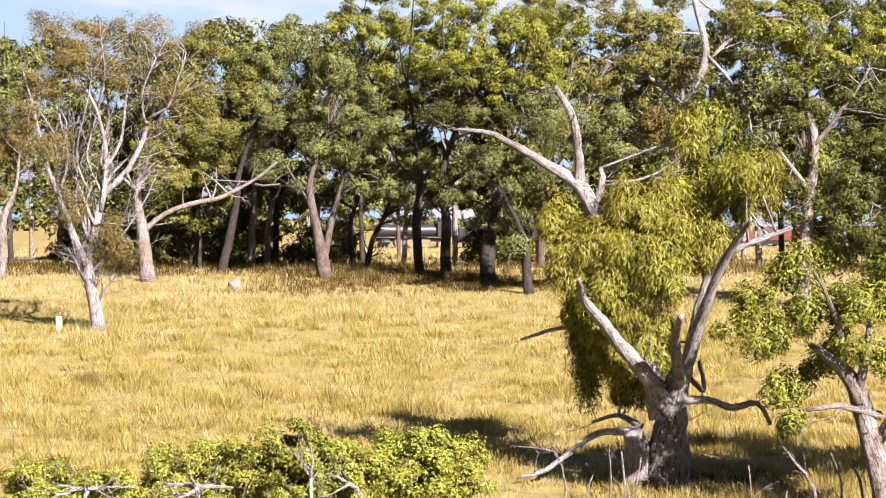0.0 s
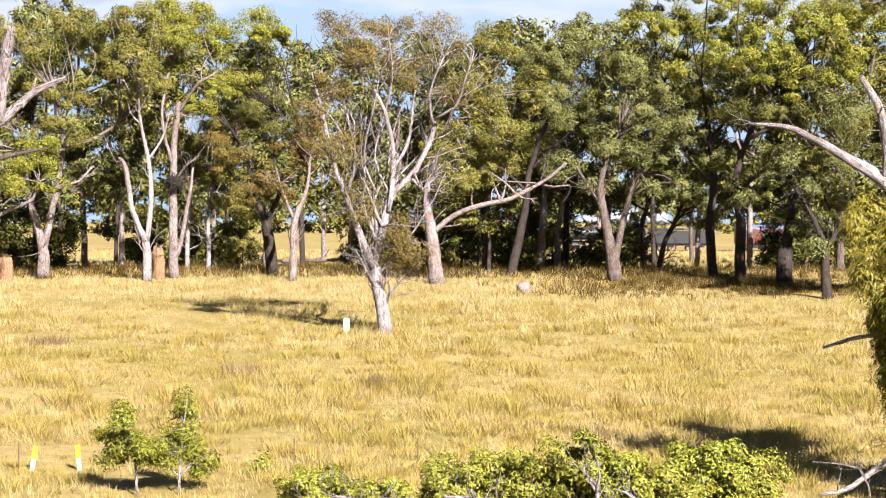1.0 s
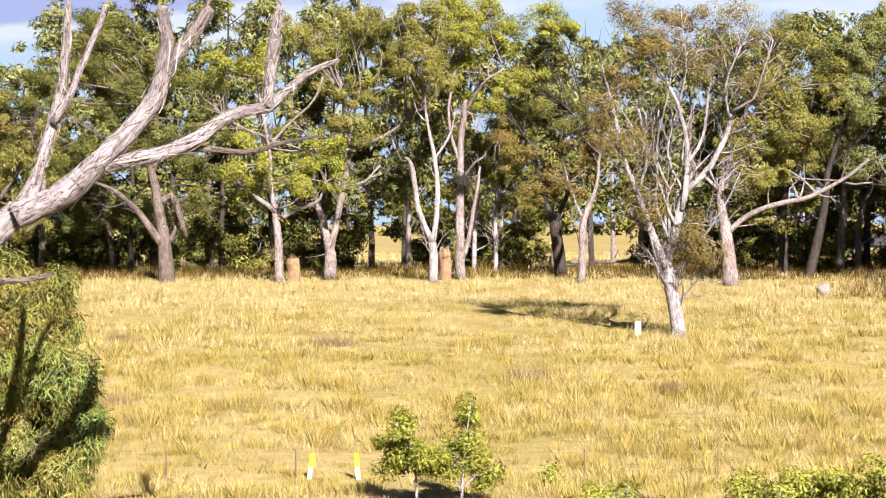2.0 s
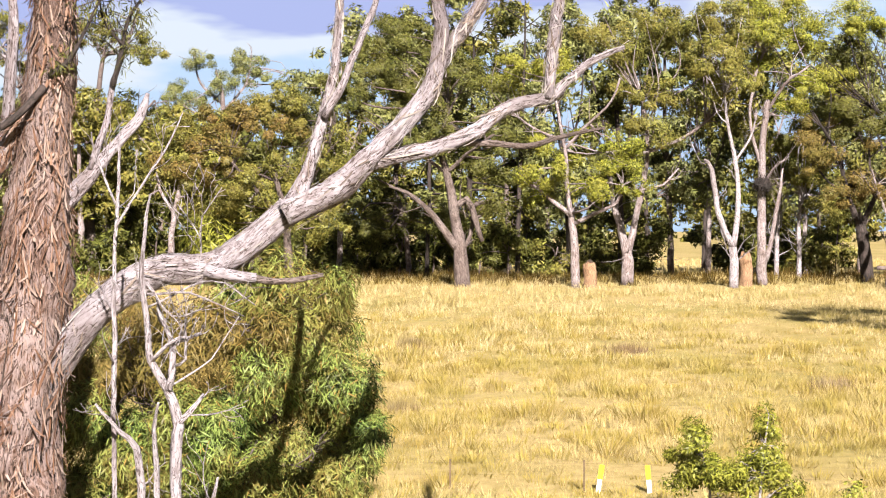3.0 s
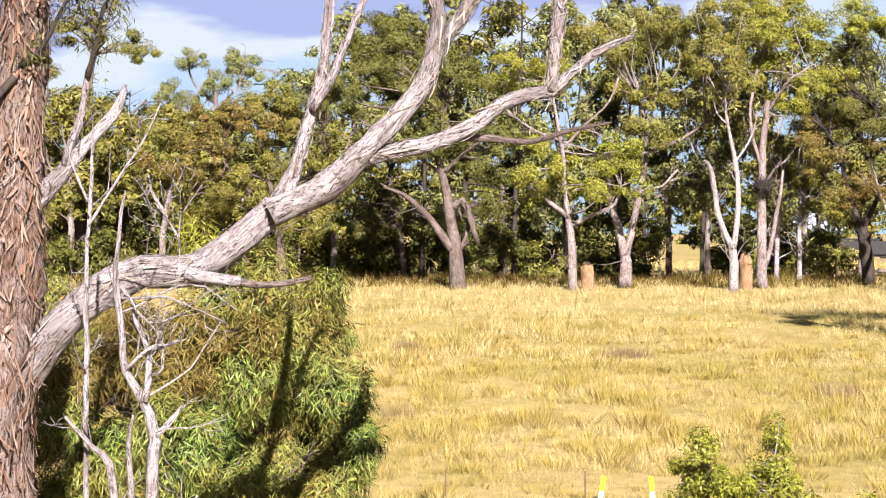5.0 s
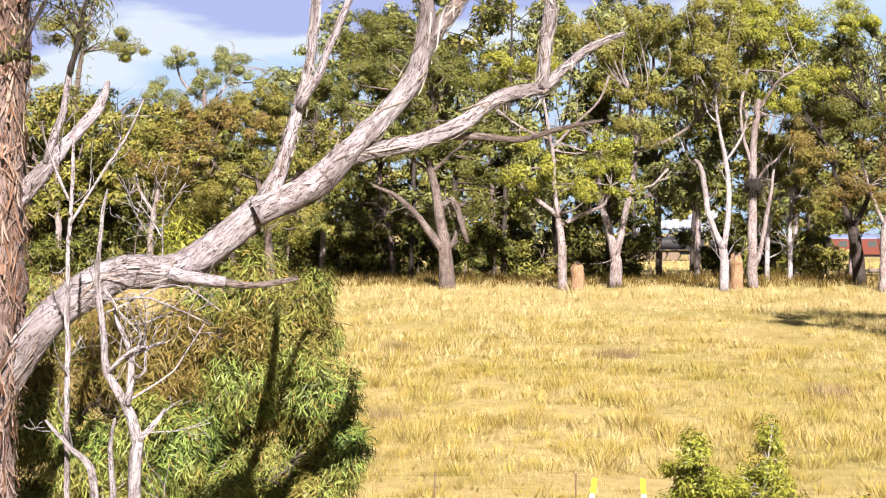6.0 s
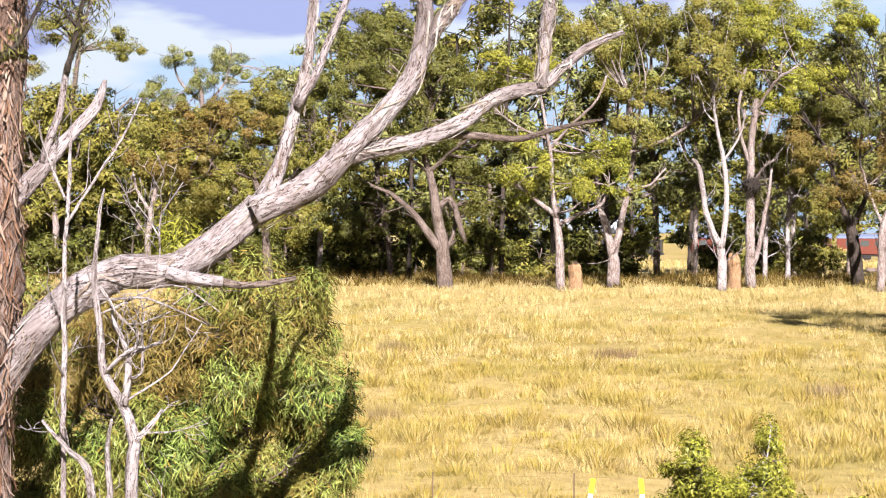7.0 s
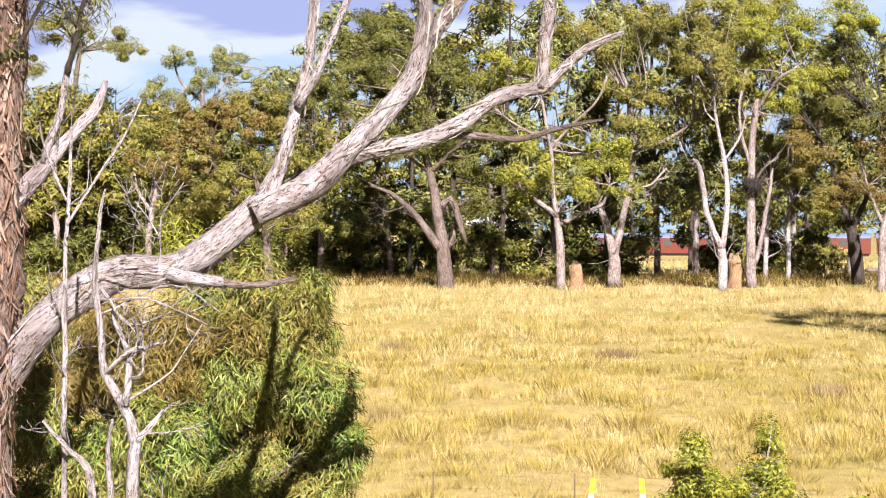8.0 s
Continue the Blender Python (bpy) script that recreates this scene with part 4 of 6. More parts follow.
p.leaves((-1.68, -0.06, 10.78, 1.17, 0.96, 'olive'), (2.51, 0.05, 10.1, 0.85, 1.17, 'green'), (-0.63, 0.0, 4.11, 0.95, 0.85), (2.83, 0.21, 6.39, 1.27, 1.49), (0.98, 0.05, 11.16, 1.49, 0.85), (3.44, 0.42, 8.88, 1.07, 1.71))
p.leaves((3.01, -0.65, 2.67, 1.26, 1.26), (1.21, -0.29, 3.28, 0.84, 0.63))
gum_tree('tall dense gum with dark green crown', 13.28, 72.8, -10.34, p.limbs, p.crown, 'pale', 'dark')
p = Plan()
p.limb((-0.0, 0.0, -0.45, 0.499), (-0.0, 0.0, 0.57, 0.383), (0.1, 0.0, 1.29, 0.269), (0.2, 0.0, 1.96, 0.175), (0.23, 0.0, 2.19, 0.052))
p.limb((0.06, -0.0, 1.24, 0.176), (-0.43, -0.57, 2.05, 0.142), (-1.01, -1.15, 2.79, 0.11), (-1.44, -1.72, 3.4, 0.069), (-1.51, -2.3, 3.77, 0.039))
p.limb((0.22, -0.0, 1.7, 0.139), (0.45, -0.46, 2.55, 0.107), (0.68, -0.92, 3.28, 0.095), (0.96, -1.38, 3.99, 0.079), (1.22, -1.84, 4.49, 0.049), (1.39, -2.3, 4.8, 0.024))
p.limb((0.22, -0.0, 1.7, 0.134), (0.13, -1.15, 2.6, 0.09), (0.22, -2.3, 3.15, 0.053))
p.limb((0.3, 0.0, 2.01, 0.124), (0.53, 0.0, 3.04, 0.108), (0.76, 0.01, 3.85, 0.087), (1.18, 0.01, 4.21, 0.062), (1.79, 0.01, 4.47, 0.057), (2.21, 0.02, 4.65, 0.041))
p.limb((-0.13, -0.0, 1.19, 0.207), (-0.59, -0.03, 3.03, 0.185), (-1.13, -0.07, 4.36, 0.175), (-1.36, -0.1, 4.89, 0.154), (-1.64, -0.13, 5.38, 0.123), (-2.27, -0.16, 5.79, 0.082), (-2.89, -0.2, 6.15, 0.062), (-3.28, -0.23, 6.35, 0.051), (-3.91, -0.26, 6.42, 0.021))
p.limb((-1.61, -0.0, 5.33, 0.103), (-1.61, -0.26, 5.99, 0.082), (-1.72, -0.52, 6.64, 0.066), (-2.02, -0.79, 7.16, 0.045))
p.limb((-1.36, 0.0, 4.95, 0.077), (-1.21, 0.37, 5.47, 0.062), (-1.26, 0.74, 5.73, 0.042))
p.limb((0.18, 0.0, 1.48, 0.083), (0.69, 0.03, 1.52, 0.072), (1.19, 0.05, 1.38, 0.067), (1.6, 0.08, 1.46, 0.052), (1.85, 0.11, 1.08, 0.036))
p.limb((-0.53, -0.0, 0.93, 0.083), (-1.24, -0.17, 0.93, 0.062), (-1.75, -0.33, 0.59, 0.051), (-2.24, -0.5, 0.24, 0.041), (-2.66, -0.67, 0.15, 0.026))
p.limb((-0.48, 0.0, 1.03, 0.072), (-0.9, 0.39, 1.19, 0.047), (-1.4, 0.79, 1.01, 0.026))
p.limb((-1.0, 0.0, 2.7, 0.046), (-1.72, 0.14, 2.81, 0.036), (-2.25, 0.27, 2.71, 0.036), (-2.7, 0.41, 2.56, 0.021))
p.limb((-0.53, -0.0, -0.36, 0.312), (-0.55, -0.11, 0.58, 0.269), (-0.63, -0.23, 0.95, 0.195))
p.limb((0.33, 0.0, 2.01, 0.052), (0.64, 0.39, 1.67, 0.047), (0.57, 0.78, 2.16, 0.026))
p.leaves((-1.87, -0.01, 4.72, 0.49, 0.51), (-1.89, -0.57, 3.76, 0.41, 0.56), (-1.5, -0.14, 2.21, 0.27, 0.62), (-1.02, 0.75, 3.62, 0.53, 0.67), (-0.33, -0.77, 3.87, 0.55, 0.64), (-0.53, -0.77, 5.02, 0.55, 0.45))
p.leaves((0.17, 0.34, 5.34, 0.67, 0.47), (0.89, 0.59, 5.39, 0.68, 0.47), (0.52, -0.13, 4.37, 0.51, 0.43), (-0.73, -0.51, 2.45, 0.56, 0.56), (-0.23, -0.09, 2.63, 0.37, 0.49), (0.47, 0.46, 6.47, 0.57, 0.35))
p.leaves((1.5, -0.72, 5.67, 0.45, 0.36), (1.59, 0.17, 5.03, 0.37, 0.27), (-1.25, -0.06, 2.72, 0.41, 0.62), (-0.63, -0.37, 1.73, 0.37, 0.37), (-1.08, -0.8, 4.27, 0.4, 0.6), (-0.03, -0.7, 4.67, 0.5, 0.4))
p.leaves((-0.82, -0.8, 3.07, 0.5, 0.6), (-1.64, -0.6, 3.05, 0.37, 0.61), (-0.32, -0.8, 2.07, 0.3, 0.4), (-1.22, -0.9, 3.47, 0.4, 0.6), (-1.43, -0.7, 4.37, 0.4, 0.5), (-0.53, -0.8, 4.37, 0.5, 0.5))
p.leaves((-0.93, -0.7, 2.26, 0.4, 0.61))
p.crown = [(a, b + 0.8 if c < 3.2 else b + 0.25, c, rx * 1.08, rz * 1.05) for a, b, c, rx, rz in p.crown]
gum_tree('old gum with weathered trunk and drooping olive foliage', 4.12, 35.76, -6.58, p.limbs, p.crown, 'white', 'droop', foot_bark='weathered', leaf_len=0.14, leaf_w=0.018, sub=0.21, fill=1.9, droop=0.9, sides=12, twig=0.4, fork=12, reach=0.8, thin=0.02)
p = Plan()
p.limb((0.0, 0.0, -0.1, 0.257), (-0.36, 0.0, 1.28, 0.18), (-0.64, 0.0, 2.11, 0.142), (-0.94, 0.0, 2.52, 0.104), (-1.34, 0.0, 2.81, 0.047), (-1.39, 0.0, 2.85, 0.014))
p.limb((-0.23, -0.0, 1.7, 0.076), (-0.86, -0.23, 1.87, 0.052), (-1.41, -0.45, 1.8, 0.028))
p.limb((-0.61, -0.0, 2.06, 0.095), (-0.5, -0.18, 2.59, 0.066), (-0.41, -0.35, 3.33, 0.037))
p.limb((-0.68, -0.0, 2.11, 0.057), (-0.95, -0.28, 3.32, 0.042), (-1.3, -0.57, 4.06, 0.023))
p.leaves((-2.23, -0.19, 3.58, 0.49, 0.38), (-1.69, -0.05, 4.04, 0.49, 0.4), (-0.98, 0.58, 4.31, 0.44, 0.33), (-1.33, 0.07, 3.3, 0.66, 0.47), (-2.14, -0.23, 2.93, 0.49, 0.39), (-1.8, 0.29, 2.06, 0.42, 0.5))
p.leaves((-0.6, -0.21, 3.6, 0.52, 0.47), (-1.25, 0.47, 2.53, 0.5, 0.31), (-0.41, -0.08, 2.67, 0.43, 0.41), (-2.59, -0.31, 3.21, 0.28, 0.32), (-0.24, 0.26, 4.05, 0.48, 0.48), (-1.71, 0.39, 1.49, 0.25, 0.23))
# Unseen crown clouds and a limb to the right, added to shade the grass.
p.leaves((0.48, 0.59, 4.6, 0.77, 0.67), (0.83, -0.04, 3.33, 0.85, 0.75), (0.28, -0.66, 5.69, 0.65, 0.55), (1.35, -0.28, 4.25, 0.75, 0.75), (0.57, -0.27, 2.25, 0.66, 0.56), (0.83, 0.29, 5.44, 1.05, 0.76))
p.leaves((1.67, -0.59, 4.97, 1.11, 0.83), (2.58, 0.07, 5.43, 1.04, 0.76), (1.5, -0.55, 6.23, 0.93, 0.65), (2.42, 0.17, 4.34, 1.05, 0.76), (3.25, -0.17, 4.8, 0.94, 0.75), (2.71, -0.41, 6.13, 0.93, 0.75))
p.leaves((4.3, 0.4, 5.6, 1.1, 0.9), (5.3, -0.2, 4.9, 1.1, 0.9), (4.6, 1.0, 6.6, 1.1, 0.8), (5.9, 0.5, 6.1, 1.0, 0.8), (3.6, 0.8, 7.0, 1.0, 0.7), (6.6, 0.2, 5.2, 1.0, 0.8))
p.limb((-0.3, 0.1, 1.3, 0.12), (1.2, 0.2, 3.0, 0.10), (2.8, 0.3, 4.6, 0.08), (4.6, 0.4, 5.6, 0.04))
gum_tree('green gum with pale twisting trunk', 7.42, 32.15, -13.0, p.limbs, p.crown, 'pale', 'green', leaf_len=0.10, leaf_w=0.027, sub=0.18, fill=1.15, droop=0.5, sides=12, twig=0.1, fork=10, reach=0.7, thin=0.02)
p = Plan()
p.limb((-0.0, 0.0, -0.1, 0.241), (-0.21, 0.0, 1.14, 0.199), (-0.39, 0.0, 2.21, 0.17), (-0.43, 0.0, 2.43, 0.051))
p.limb((-0.39, -0.0, 2.17, 0.142), (-0.82, -0.11, 3.1, 0.12), (-1.31, -0.22, 4.33, 0.099), (-1.78, -0.33, 5.66, 0.078), (-2.13, -0.44, 7.15, 0.049), (-2.38, -0.55, 8.37, 0.028))
p.limb((-0.39, 0.0, 2.21, 0.142), (-0.03, 0.07, 3.63, 0.121), (0.15, 0.15, 4.51, 0.107), (0.95, 0.22, 5.31, 0.093), (1.45, 0.3, 6.37, 0.078), (1.52, 0.37, 6.91, 0.064))
p.limb((0.06, -0.0, 3.98, 0.085), (0.21, -0.09, 5.57, 0.078), (-0.11, -0.19, 7.15, 0.057), (-0.72, -0.28, 8.21, 0.035), (-1.16, -0.38, 8.73, 0.021))
p.limb((1.52, -0.0, 6.89, 0.05), (2.18, -0.27, 7.31, 0.042), (2.43, -0.53, 7.99, 0.028), (2.77, -0.8, 9.02, 0.021))
p.limb((1.48, -0.0, 6.71, 0.05), (1.39, -0.45, 7.66, 0.035), (1.81, -0.91, 8.84, 0.021))
p.limb((0.15, 0.0, 5.22, 0.057), (0.69, 0.24, 6.11, 0.05), (0.87, 0.47, 7.72, 0.036), (1.14, 0.71, 9.16, 0.022))
p.limb((-0.11, -0.0, 6.99, 0.043), (0.16, -0.59, 8.18, 0.028), (0.08, -1.19, 9.35, 0.021))
p.limb((-1.32, 0.0, 4.34, 0.057), (-1.0, 0.13, 5.58, 0.043), (-1.27, 0.27, 7.01, 0.029), (-1.54, 0.4, 8.09, 0.021))
p.limb((-1.8, -0.0, 5.67, 0.043), (-2.41, -0.08, 6.47, 0.028), (-2.76, -0.16, 7.35, 0.014))
p.limb((-0.56, 0.0, 2.74, 0.05), (0.06, 0.34, 3.45, 0.036), (0.95, 0.67, 3.44, 0.022))
p.limb((-0.48, -0.0, 1.68, 0.043), (-0.73, -0.44, 2.22, 0.028), (-0.99, -0.87, 2.75, 0.014))
p.limb((-0.12, 0.0, 3.45, 0.05), (-0.56, 0.07, 4.51, 0.043), (-0.82, 0.15, 5.58, 0.028), (-0.64, 0.22, 7.0, 0.021))
p.limb((0.86, 0.0, 5.21, 0.043), (1.12, 0.03, 4.68, 0.028), (1.65, 0.07, 5.21, 0.014))
p.leaves((-1.49, -0.97, 9.73, 0.88, 0.46), (-0.11, 0.26, 9.84, 0.98, 0.47), (1.3, -0.26, 9.87, 0.8, 0.46), (2.0, -0.44, 9.23, 0.62, 0.53), (-0.8, -0.94, 8.86, 0.88, 0.6), (0.69, -0.21, 8.56, 0.89, 0.71))
p.leaves((2.03, 0.77, 8.09, 0.72, 0.54), (-1.69, -0.27, 8.04, 0.62, 0.71), (-2.37, -0.92, 6.95, 0.53, 0.7), (-1.51, -0.48, 5.91, 0.62, 0.7), (0.41, -0.44, 3.1, 0.79, 0.7), (-0.12, 0.24, 2.56, 0.71, 0.61))
p.leaves((0.94, -0.42, 2.57, 0.53, 0.53), (-1.0, -0.16, 4.16, 0.71, 0.71))
p.limb((-0.15, 0.0, 0.9, 0.05), (0.35, -0.2, 1.6, 0.03), (0.9, -0.3, 2.2, 0.015))
p.limb((-0.3, 0.0, 1.5, 0.05), (-0.7, -0.2, 2.3, 0.03), (-0.9, -0.3, 3.2, 0.015))
p.limb((-0.36, 0.0, 1.8, 0.06), (0.4, 0.1, 2.7, 0.04), (1.2, 0.2, 3.8, 0.025), (1.9, 0.2, 5.2, 0.012))
fan = np.random.default_rng(90)
for k in range(7):
    end = -2.6 + 5.2 * k / 6 + fan.normal() * 0.25
    rise = 8.8 - 0.16 * end * end + fan.normal() * 0.5
    deep = float(fan.normal() * 0.7)
    foot = 2.0 + 2.6 * fan.uniform()
    at = [(-0.3 + end * (0.03 + 0.97 * q ** 1.15) + fan.normal() * 0.28 * (q < 0.95) * (q > 0.05), deep * q, foot + (rise - foot) * q) for q in (0.0, 0.22, 0.45, 0.7, 1.0)]
    p.limb(*[(*a, r) for a, r in zip(at, (0.042, 0.036, 0.03, 0.022, 0.01))])
dead_tree('solitary gum with bare silver limbs and thin brown foliage', -11.1, 64.04, 9.84, p.limbs, p.crown, 'silver', 'brown')
p = Plan()
p.limb((0.0, 0.0, -0.1, 0.596), (0.12, 0.0, 2.65, 0.511), (0.31, 0.0, 3.9, 0.413), (0.4, 0.0, 4.89, 0.349), (0.47, 0.0, 5.83, 0.273), (0.57, 0.0, 6.76, 0.242), (0.64, 0.0, 7.82, 0.192), (0.66, 0.0, 8.07, 0.058))
p.limb((0.13, 0.0, 2.09, 0.32), (0.42, 0.03, 3.05, 0.261), (0.74, 0.05, 3.58, 0.229), (1.24, 0.08, 4.07, 0.203), (1.74, 0.1, 4.39, 0.191), (2.43, 0.13, 4.46, 0.185), (2.87, 0.15, 4.79, 0.172), (3.25, 0.18, 5.08, 0.166))
p.limb((3.22, 0.0, 5.05, 0.146), (3.44, 0.04, 5.46, 0.114), (3.57, 0.08, 5.9, 0.096), (3.67, 0.12, 6.22, 0.08), (3.77, 0.17, 6.74, 0.064), (3.84, 0.21, 7.44, 0.055), (3.85, 0.25, 7.59, 0.048))
p.limb((3.63, -0.0, 6.12, 0.064), (3.85, -0.03, 6.53, 0.057), (4.04, -0.06, 7.03, 0.051), (4.21, -0.09, 7.41, 0.045), (4.24, -0.13, 7.52, 0.038))
p.limb((3.18, -0.0, 5.03, 0.171), (3.69, -0.02, 5.27, 0.165), (4.13, -0.03, 5.65, 0.146), (4.51, -0.05, 6.06, 0.127), (4.82, -0.07, 6.47, 0.115), (4.95, -0.08, 6.98, 0.102), (4.93, -0.1, 7.42, 0.083), (4.92, -0.12, 7.54, 0.077))
p.limb((4.87, -0.0, 6.6, 0.089), (5.09, -0.03, 6.92, 0.083), (5.32, -0.05, 7.24, 0.077), (5.44, -0.08, 7.43, 0.071), (5.5, -0.11, 7.54, 0.058))
p.limb((4.07, 0.0, 5.57, 0.102), (4.52, 0.01, 5.68, 0.089), (5.03, 0.01, 5.81, 0.089), (5.42, 0.02, 6.0, 0.087), (5.81, 0.03, 6.26, 0.084), (6.27, 0.03, 6.36, 0.077), (6.46, 0.04, 6.55, 0.058), (6.79, 0.05, 6.81, 0.045), (7.12, 0.06, 6.95, 0.026))
p.limb((6.23, 0.0, 6.36, 0.071), (6.26, 0.0, 6.74, 0.071), (6.3, 0.01, 7.13, 0.078), (6.36, 0.01, 7.45, 0.065), (6.39, 0.01, 7.61, 0.052))
p.limb((2.3, -0.05, 4.40, 0.09), (2.6, -0.06, 4.33, 0.075), (2.86, -0.07, 4.30, 0.06))
p.limb((0.63, 0.0, 5.05, 0.108), (1.0, 0.03, 5.45, 0.089), (1.31, 0.07, 5.83, 0.07), (1.56, 0.1, 6.12, 0.057), (1.66, 0.14, 6.39, 0.022))
p.limb((-0.1, 0.0, 5.51, 0.146), (0.2, 0.03, 5.94, 0.134), (0.57, 0.05, 6.32, 0.07), (0.78, 0.08, 6.71, 0.032))
p.limb((0.11, 0.0, 5.83, 0.076), (0.16, 0.04, 6.45, 0.064), (0.19, 0.08, 7.01, 0.058), (0.16, 0.12, 7.58, 0.045))
p.limb((-0.42, 0.0, 2.91, 0.224), (-0.37, 0.08, 3.52, 0.147), (-0.4, 0.17, 4.02, 0.096))
p.limb((1.03, 0.0, 5.52, 0.051), (1.2, 0.0, 6.08, 0.038), (1.28, 0.0, 6.52, 0.029), (1.47, 0.0, 7.02, 0.019), (1.56, 0.0, 7.33, 0.013))
p.leaves((1.34, 0.08, 7.09, 0.17, 0.23, 'dark'), (1.1, -0.02, 7.26, 0.17, 0.19, 'dark'), (1.53, 0.19, 7.29, 0.1, 0.15, 'dark'), (-0.12, 0.22, 6.84, 0.17, 0.26, 'dark'))
p.limbs = [[(a, b, c, r * (0.72 if i in (2, 3) else 0.9 if 0 < i < 9 else 1.0)) for a, b, c, r in limb] for i, limb in enumerate(p.limbs)]
_, OLD_GUM_LINES = gum_tree('massive old gum with peeling bark and a long forked limb', -14.83, 23.16, 32.64, p.limbs, p.crown, 'peeling', 'dark', foot_bark='shaggy', fork=0, leaf_len=0.13, leaf_w=0.018, sub=0.2, fill=0.14, droop=0.6, sides=18)
p = Plan()
p.limb((0.0, 0.0, -0.1, 0.071), (0.07, 0.0, 2.04, 0.049), (0.21, 0.0, 3.15, 0.028), (0.63, 0.0, 3.98, 0.017))
p.limb((0.07, 0.0, 2.04, 0.035), (0.63, 0.0, 2.73, 0.024), (1.05, 0.0, 3.56, 0.014))
p.limb((0.04, -0.0, 1.35, 0.035), (-0.59, -0.27, 2.35, 0.024), (-1.1, -0.54, 2.92, 0.014))
p.limb((0.07, 0.0, 1.69, 0.035), (0.9, 0.18, 2.02, 0.025), (1.25, 0.35, 2.42, 0.014))
p.leaves((0.61, 0.58, 3.82, 0.46, 0.4), (1.18, 0.24, 3.69, 0.28, 0.35), (0.9, 0.06, 2.87, 0.56, 0.49), (0.47, 0.42, 2.13, 0.78, 0.57), (-0.26, -0.12, 2.47, 0.63, 0.56), (-1.21, 0.39, 2.85, 0.71, 0.43))
p.leaves((-1.83, -0.17, 2.76, 0.45, 0.35), (1.17, 0.57, 2.11, 0.36, 0.5), (-0.8, -0.28, 1.8, 0.97, 0.42), (1.53, 0.56, 2.82, 0.14, 0.4), (0.06, 0.32, 3.48, 0.35, 0.39), (-1.57, 0.45, 3.34, 0.43, 0.33))
p.leaves((-0.43, -0.53, 3.53, 0.38, 0.34, 'brown'), (-2.24, 0.24, 1.68, 0.36, 0.36, 'brown'), (0.62, 0.14, 1.54, 0.77, 0.42), (-1.98, 0.37, 3.7, 0.28, 0.43), (-0.27, 0.11, 4.61, 0.31, 0.25, 'green'), (0.11, -0.57, 1.7, 0.68, 0.34))
p.leaves((-0.3, -0.5, 3.46, 0.41, 0.34, 'brown'), (-0.78, -0.4, 3.66, 0.34, 0.31, 'brown'), (-0.97, -0.5, 3.19, 0.34, 0.27, 'brown'), (0.37, -0.29, 4.13, 0.48, 0.27), (1.06, -0.5, 4.06, 0.34, 0.27), (-0.23, 0.35, 3.83, 0.42, 0.28))
p.leaves((-1.12, -0.37, 3.73, 0.34, 0.28, 'brown'), (0.78, -0.19, 3.44, 0.48, 0.34))
p.leaves((-1.9, -0.8, 2.5, 0.5, 0.4), (-1.3, -0.9, 2.3, 0.5, 0.45), (-0.7, -0.9, 2.5, 0.45, 0.4), (-0.2, -0.9, 2.2, 0.5, 0.5), (-1.6, -0.9, 1.7, 0.6, 0.5), (-0.9, -1.0, 1.7, 0.6, 0.5))
p.leaves((1.55, -0.1, 2.7, 0.24, 0.4), (1.45, 0.0, 2.2, 0.28, 0.45), (1.35, -0.2, 1.8, 0.3, 0.4), (1.1, -0.3, 1.5, 0.4, 0.4))
p.leaves((0.3, -0.7, 3.0, 0.4, 0.45), (-0.5, -0.7, 3.3, 0.35, 0.3, 'brown'), (0.4, -0.6, 3.5, 0.3, 0.25, 'brown'), (1.2, -0.3, 2.9, 0.3, 0.4), (1.45, -0.2, 2.2, 0.3, 0.4), (-1.5, -0.8, 3.1, 0.4, 0.3, 'brown'))
p.limbs = [[(1.2 * a, 1.2 * b, max(-0.15, 1.2 * c - 1.12), 1.2 * r) for a, b, c, r in limb] for limb in p.limbs]
p.crown = [(1.2 * b[0], 1.2 * b[1], 1.2 * b[2] - 1.12, 1.2 * b[3], 1.2 * b[4], *b[5:]) for b in p.crown]
shrub('dense gum regrowth shrub with long drooping leaves', -16.22, 30.53, 27.41, p.limbs, p.crown, 'grey', 'long', leaf_len=0.17, leaf_w=0.017, sub=0.22, fill=1.45, droop=0.75, sides=8)
p = Plan()
p.limb((0.0, 0.0, -0.1, 0.057), (0.04, 0.0, 2.48, 0.054), (0.06, 0.0, 3.03, 0.056), (-0.05, 0.0, 3.37, 0.048), (-0.21, 0.0, 3.65, 0.039), (-0.25, 0.0, 4.09, 0.034), (-0.28, 0.0, 4.59, 0.025), (-0.25, 0.0, 5.09, 0.017), (-0.21, 0.0, 5.31, 0.008))
p.limb((-0.03, 0.0, 3.36, 0.039), (-0.0, 0.02, 3.65, 0.034), (-0.02, 0.03, 3.87, 0.025), (-0.12, 0.05, 4.09, 0.02), (-0.16, 0.07, 4.26, 0.011))
p.limb((0.06, 0.0, 3.03, 0.031), (0.2, 0.1, 3.17, 0.025), (0.29, 0.2, 3.3, 0.011))
p.limb((-0.29, -0.0, 1.65, 0.043), (-0.3, -0.05, 2.38, 0.039), (-0.34, -0.1, 2.77, 0.034), (-0.5, -0.14, 2.95, 0.022), (-0.74, -0.19, 3.24, 0.014))
p.limb((-0.12, -0.0, 1.7, 0.034), (-0.14, -0.11, 2.5, 0.028), (-0.15, -0.22, 3.0, 0.022), (-0.11, -0.32, 3.26, 0.011))
p.limb((-0.01, 0.0, 3.8, 0.022), (0.19, 0.03, 3.89, 0.017), (0.28, 0.05, 3.92, 0.008))
p.limb((-0.21, -0.0, 3.65, 0.022), (0.0, -0.07, 3.85, 0.022), (0.16, -0.14, 3.89, 0.008))
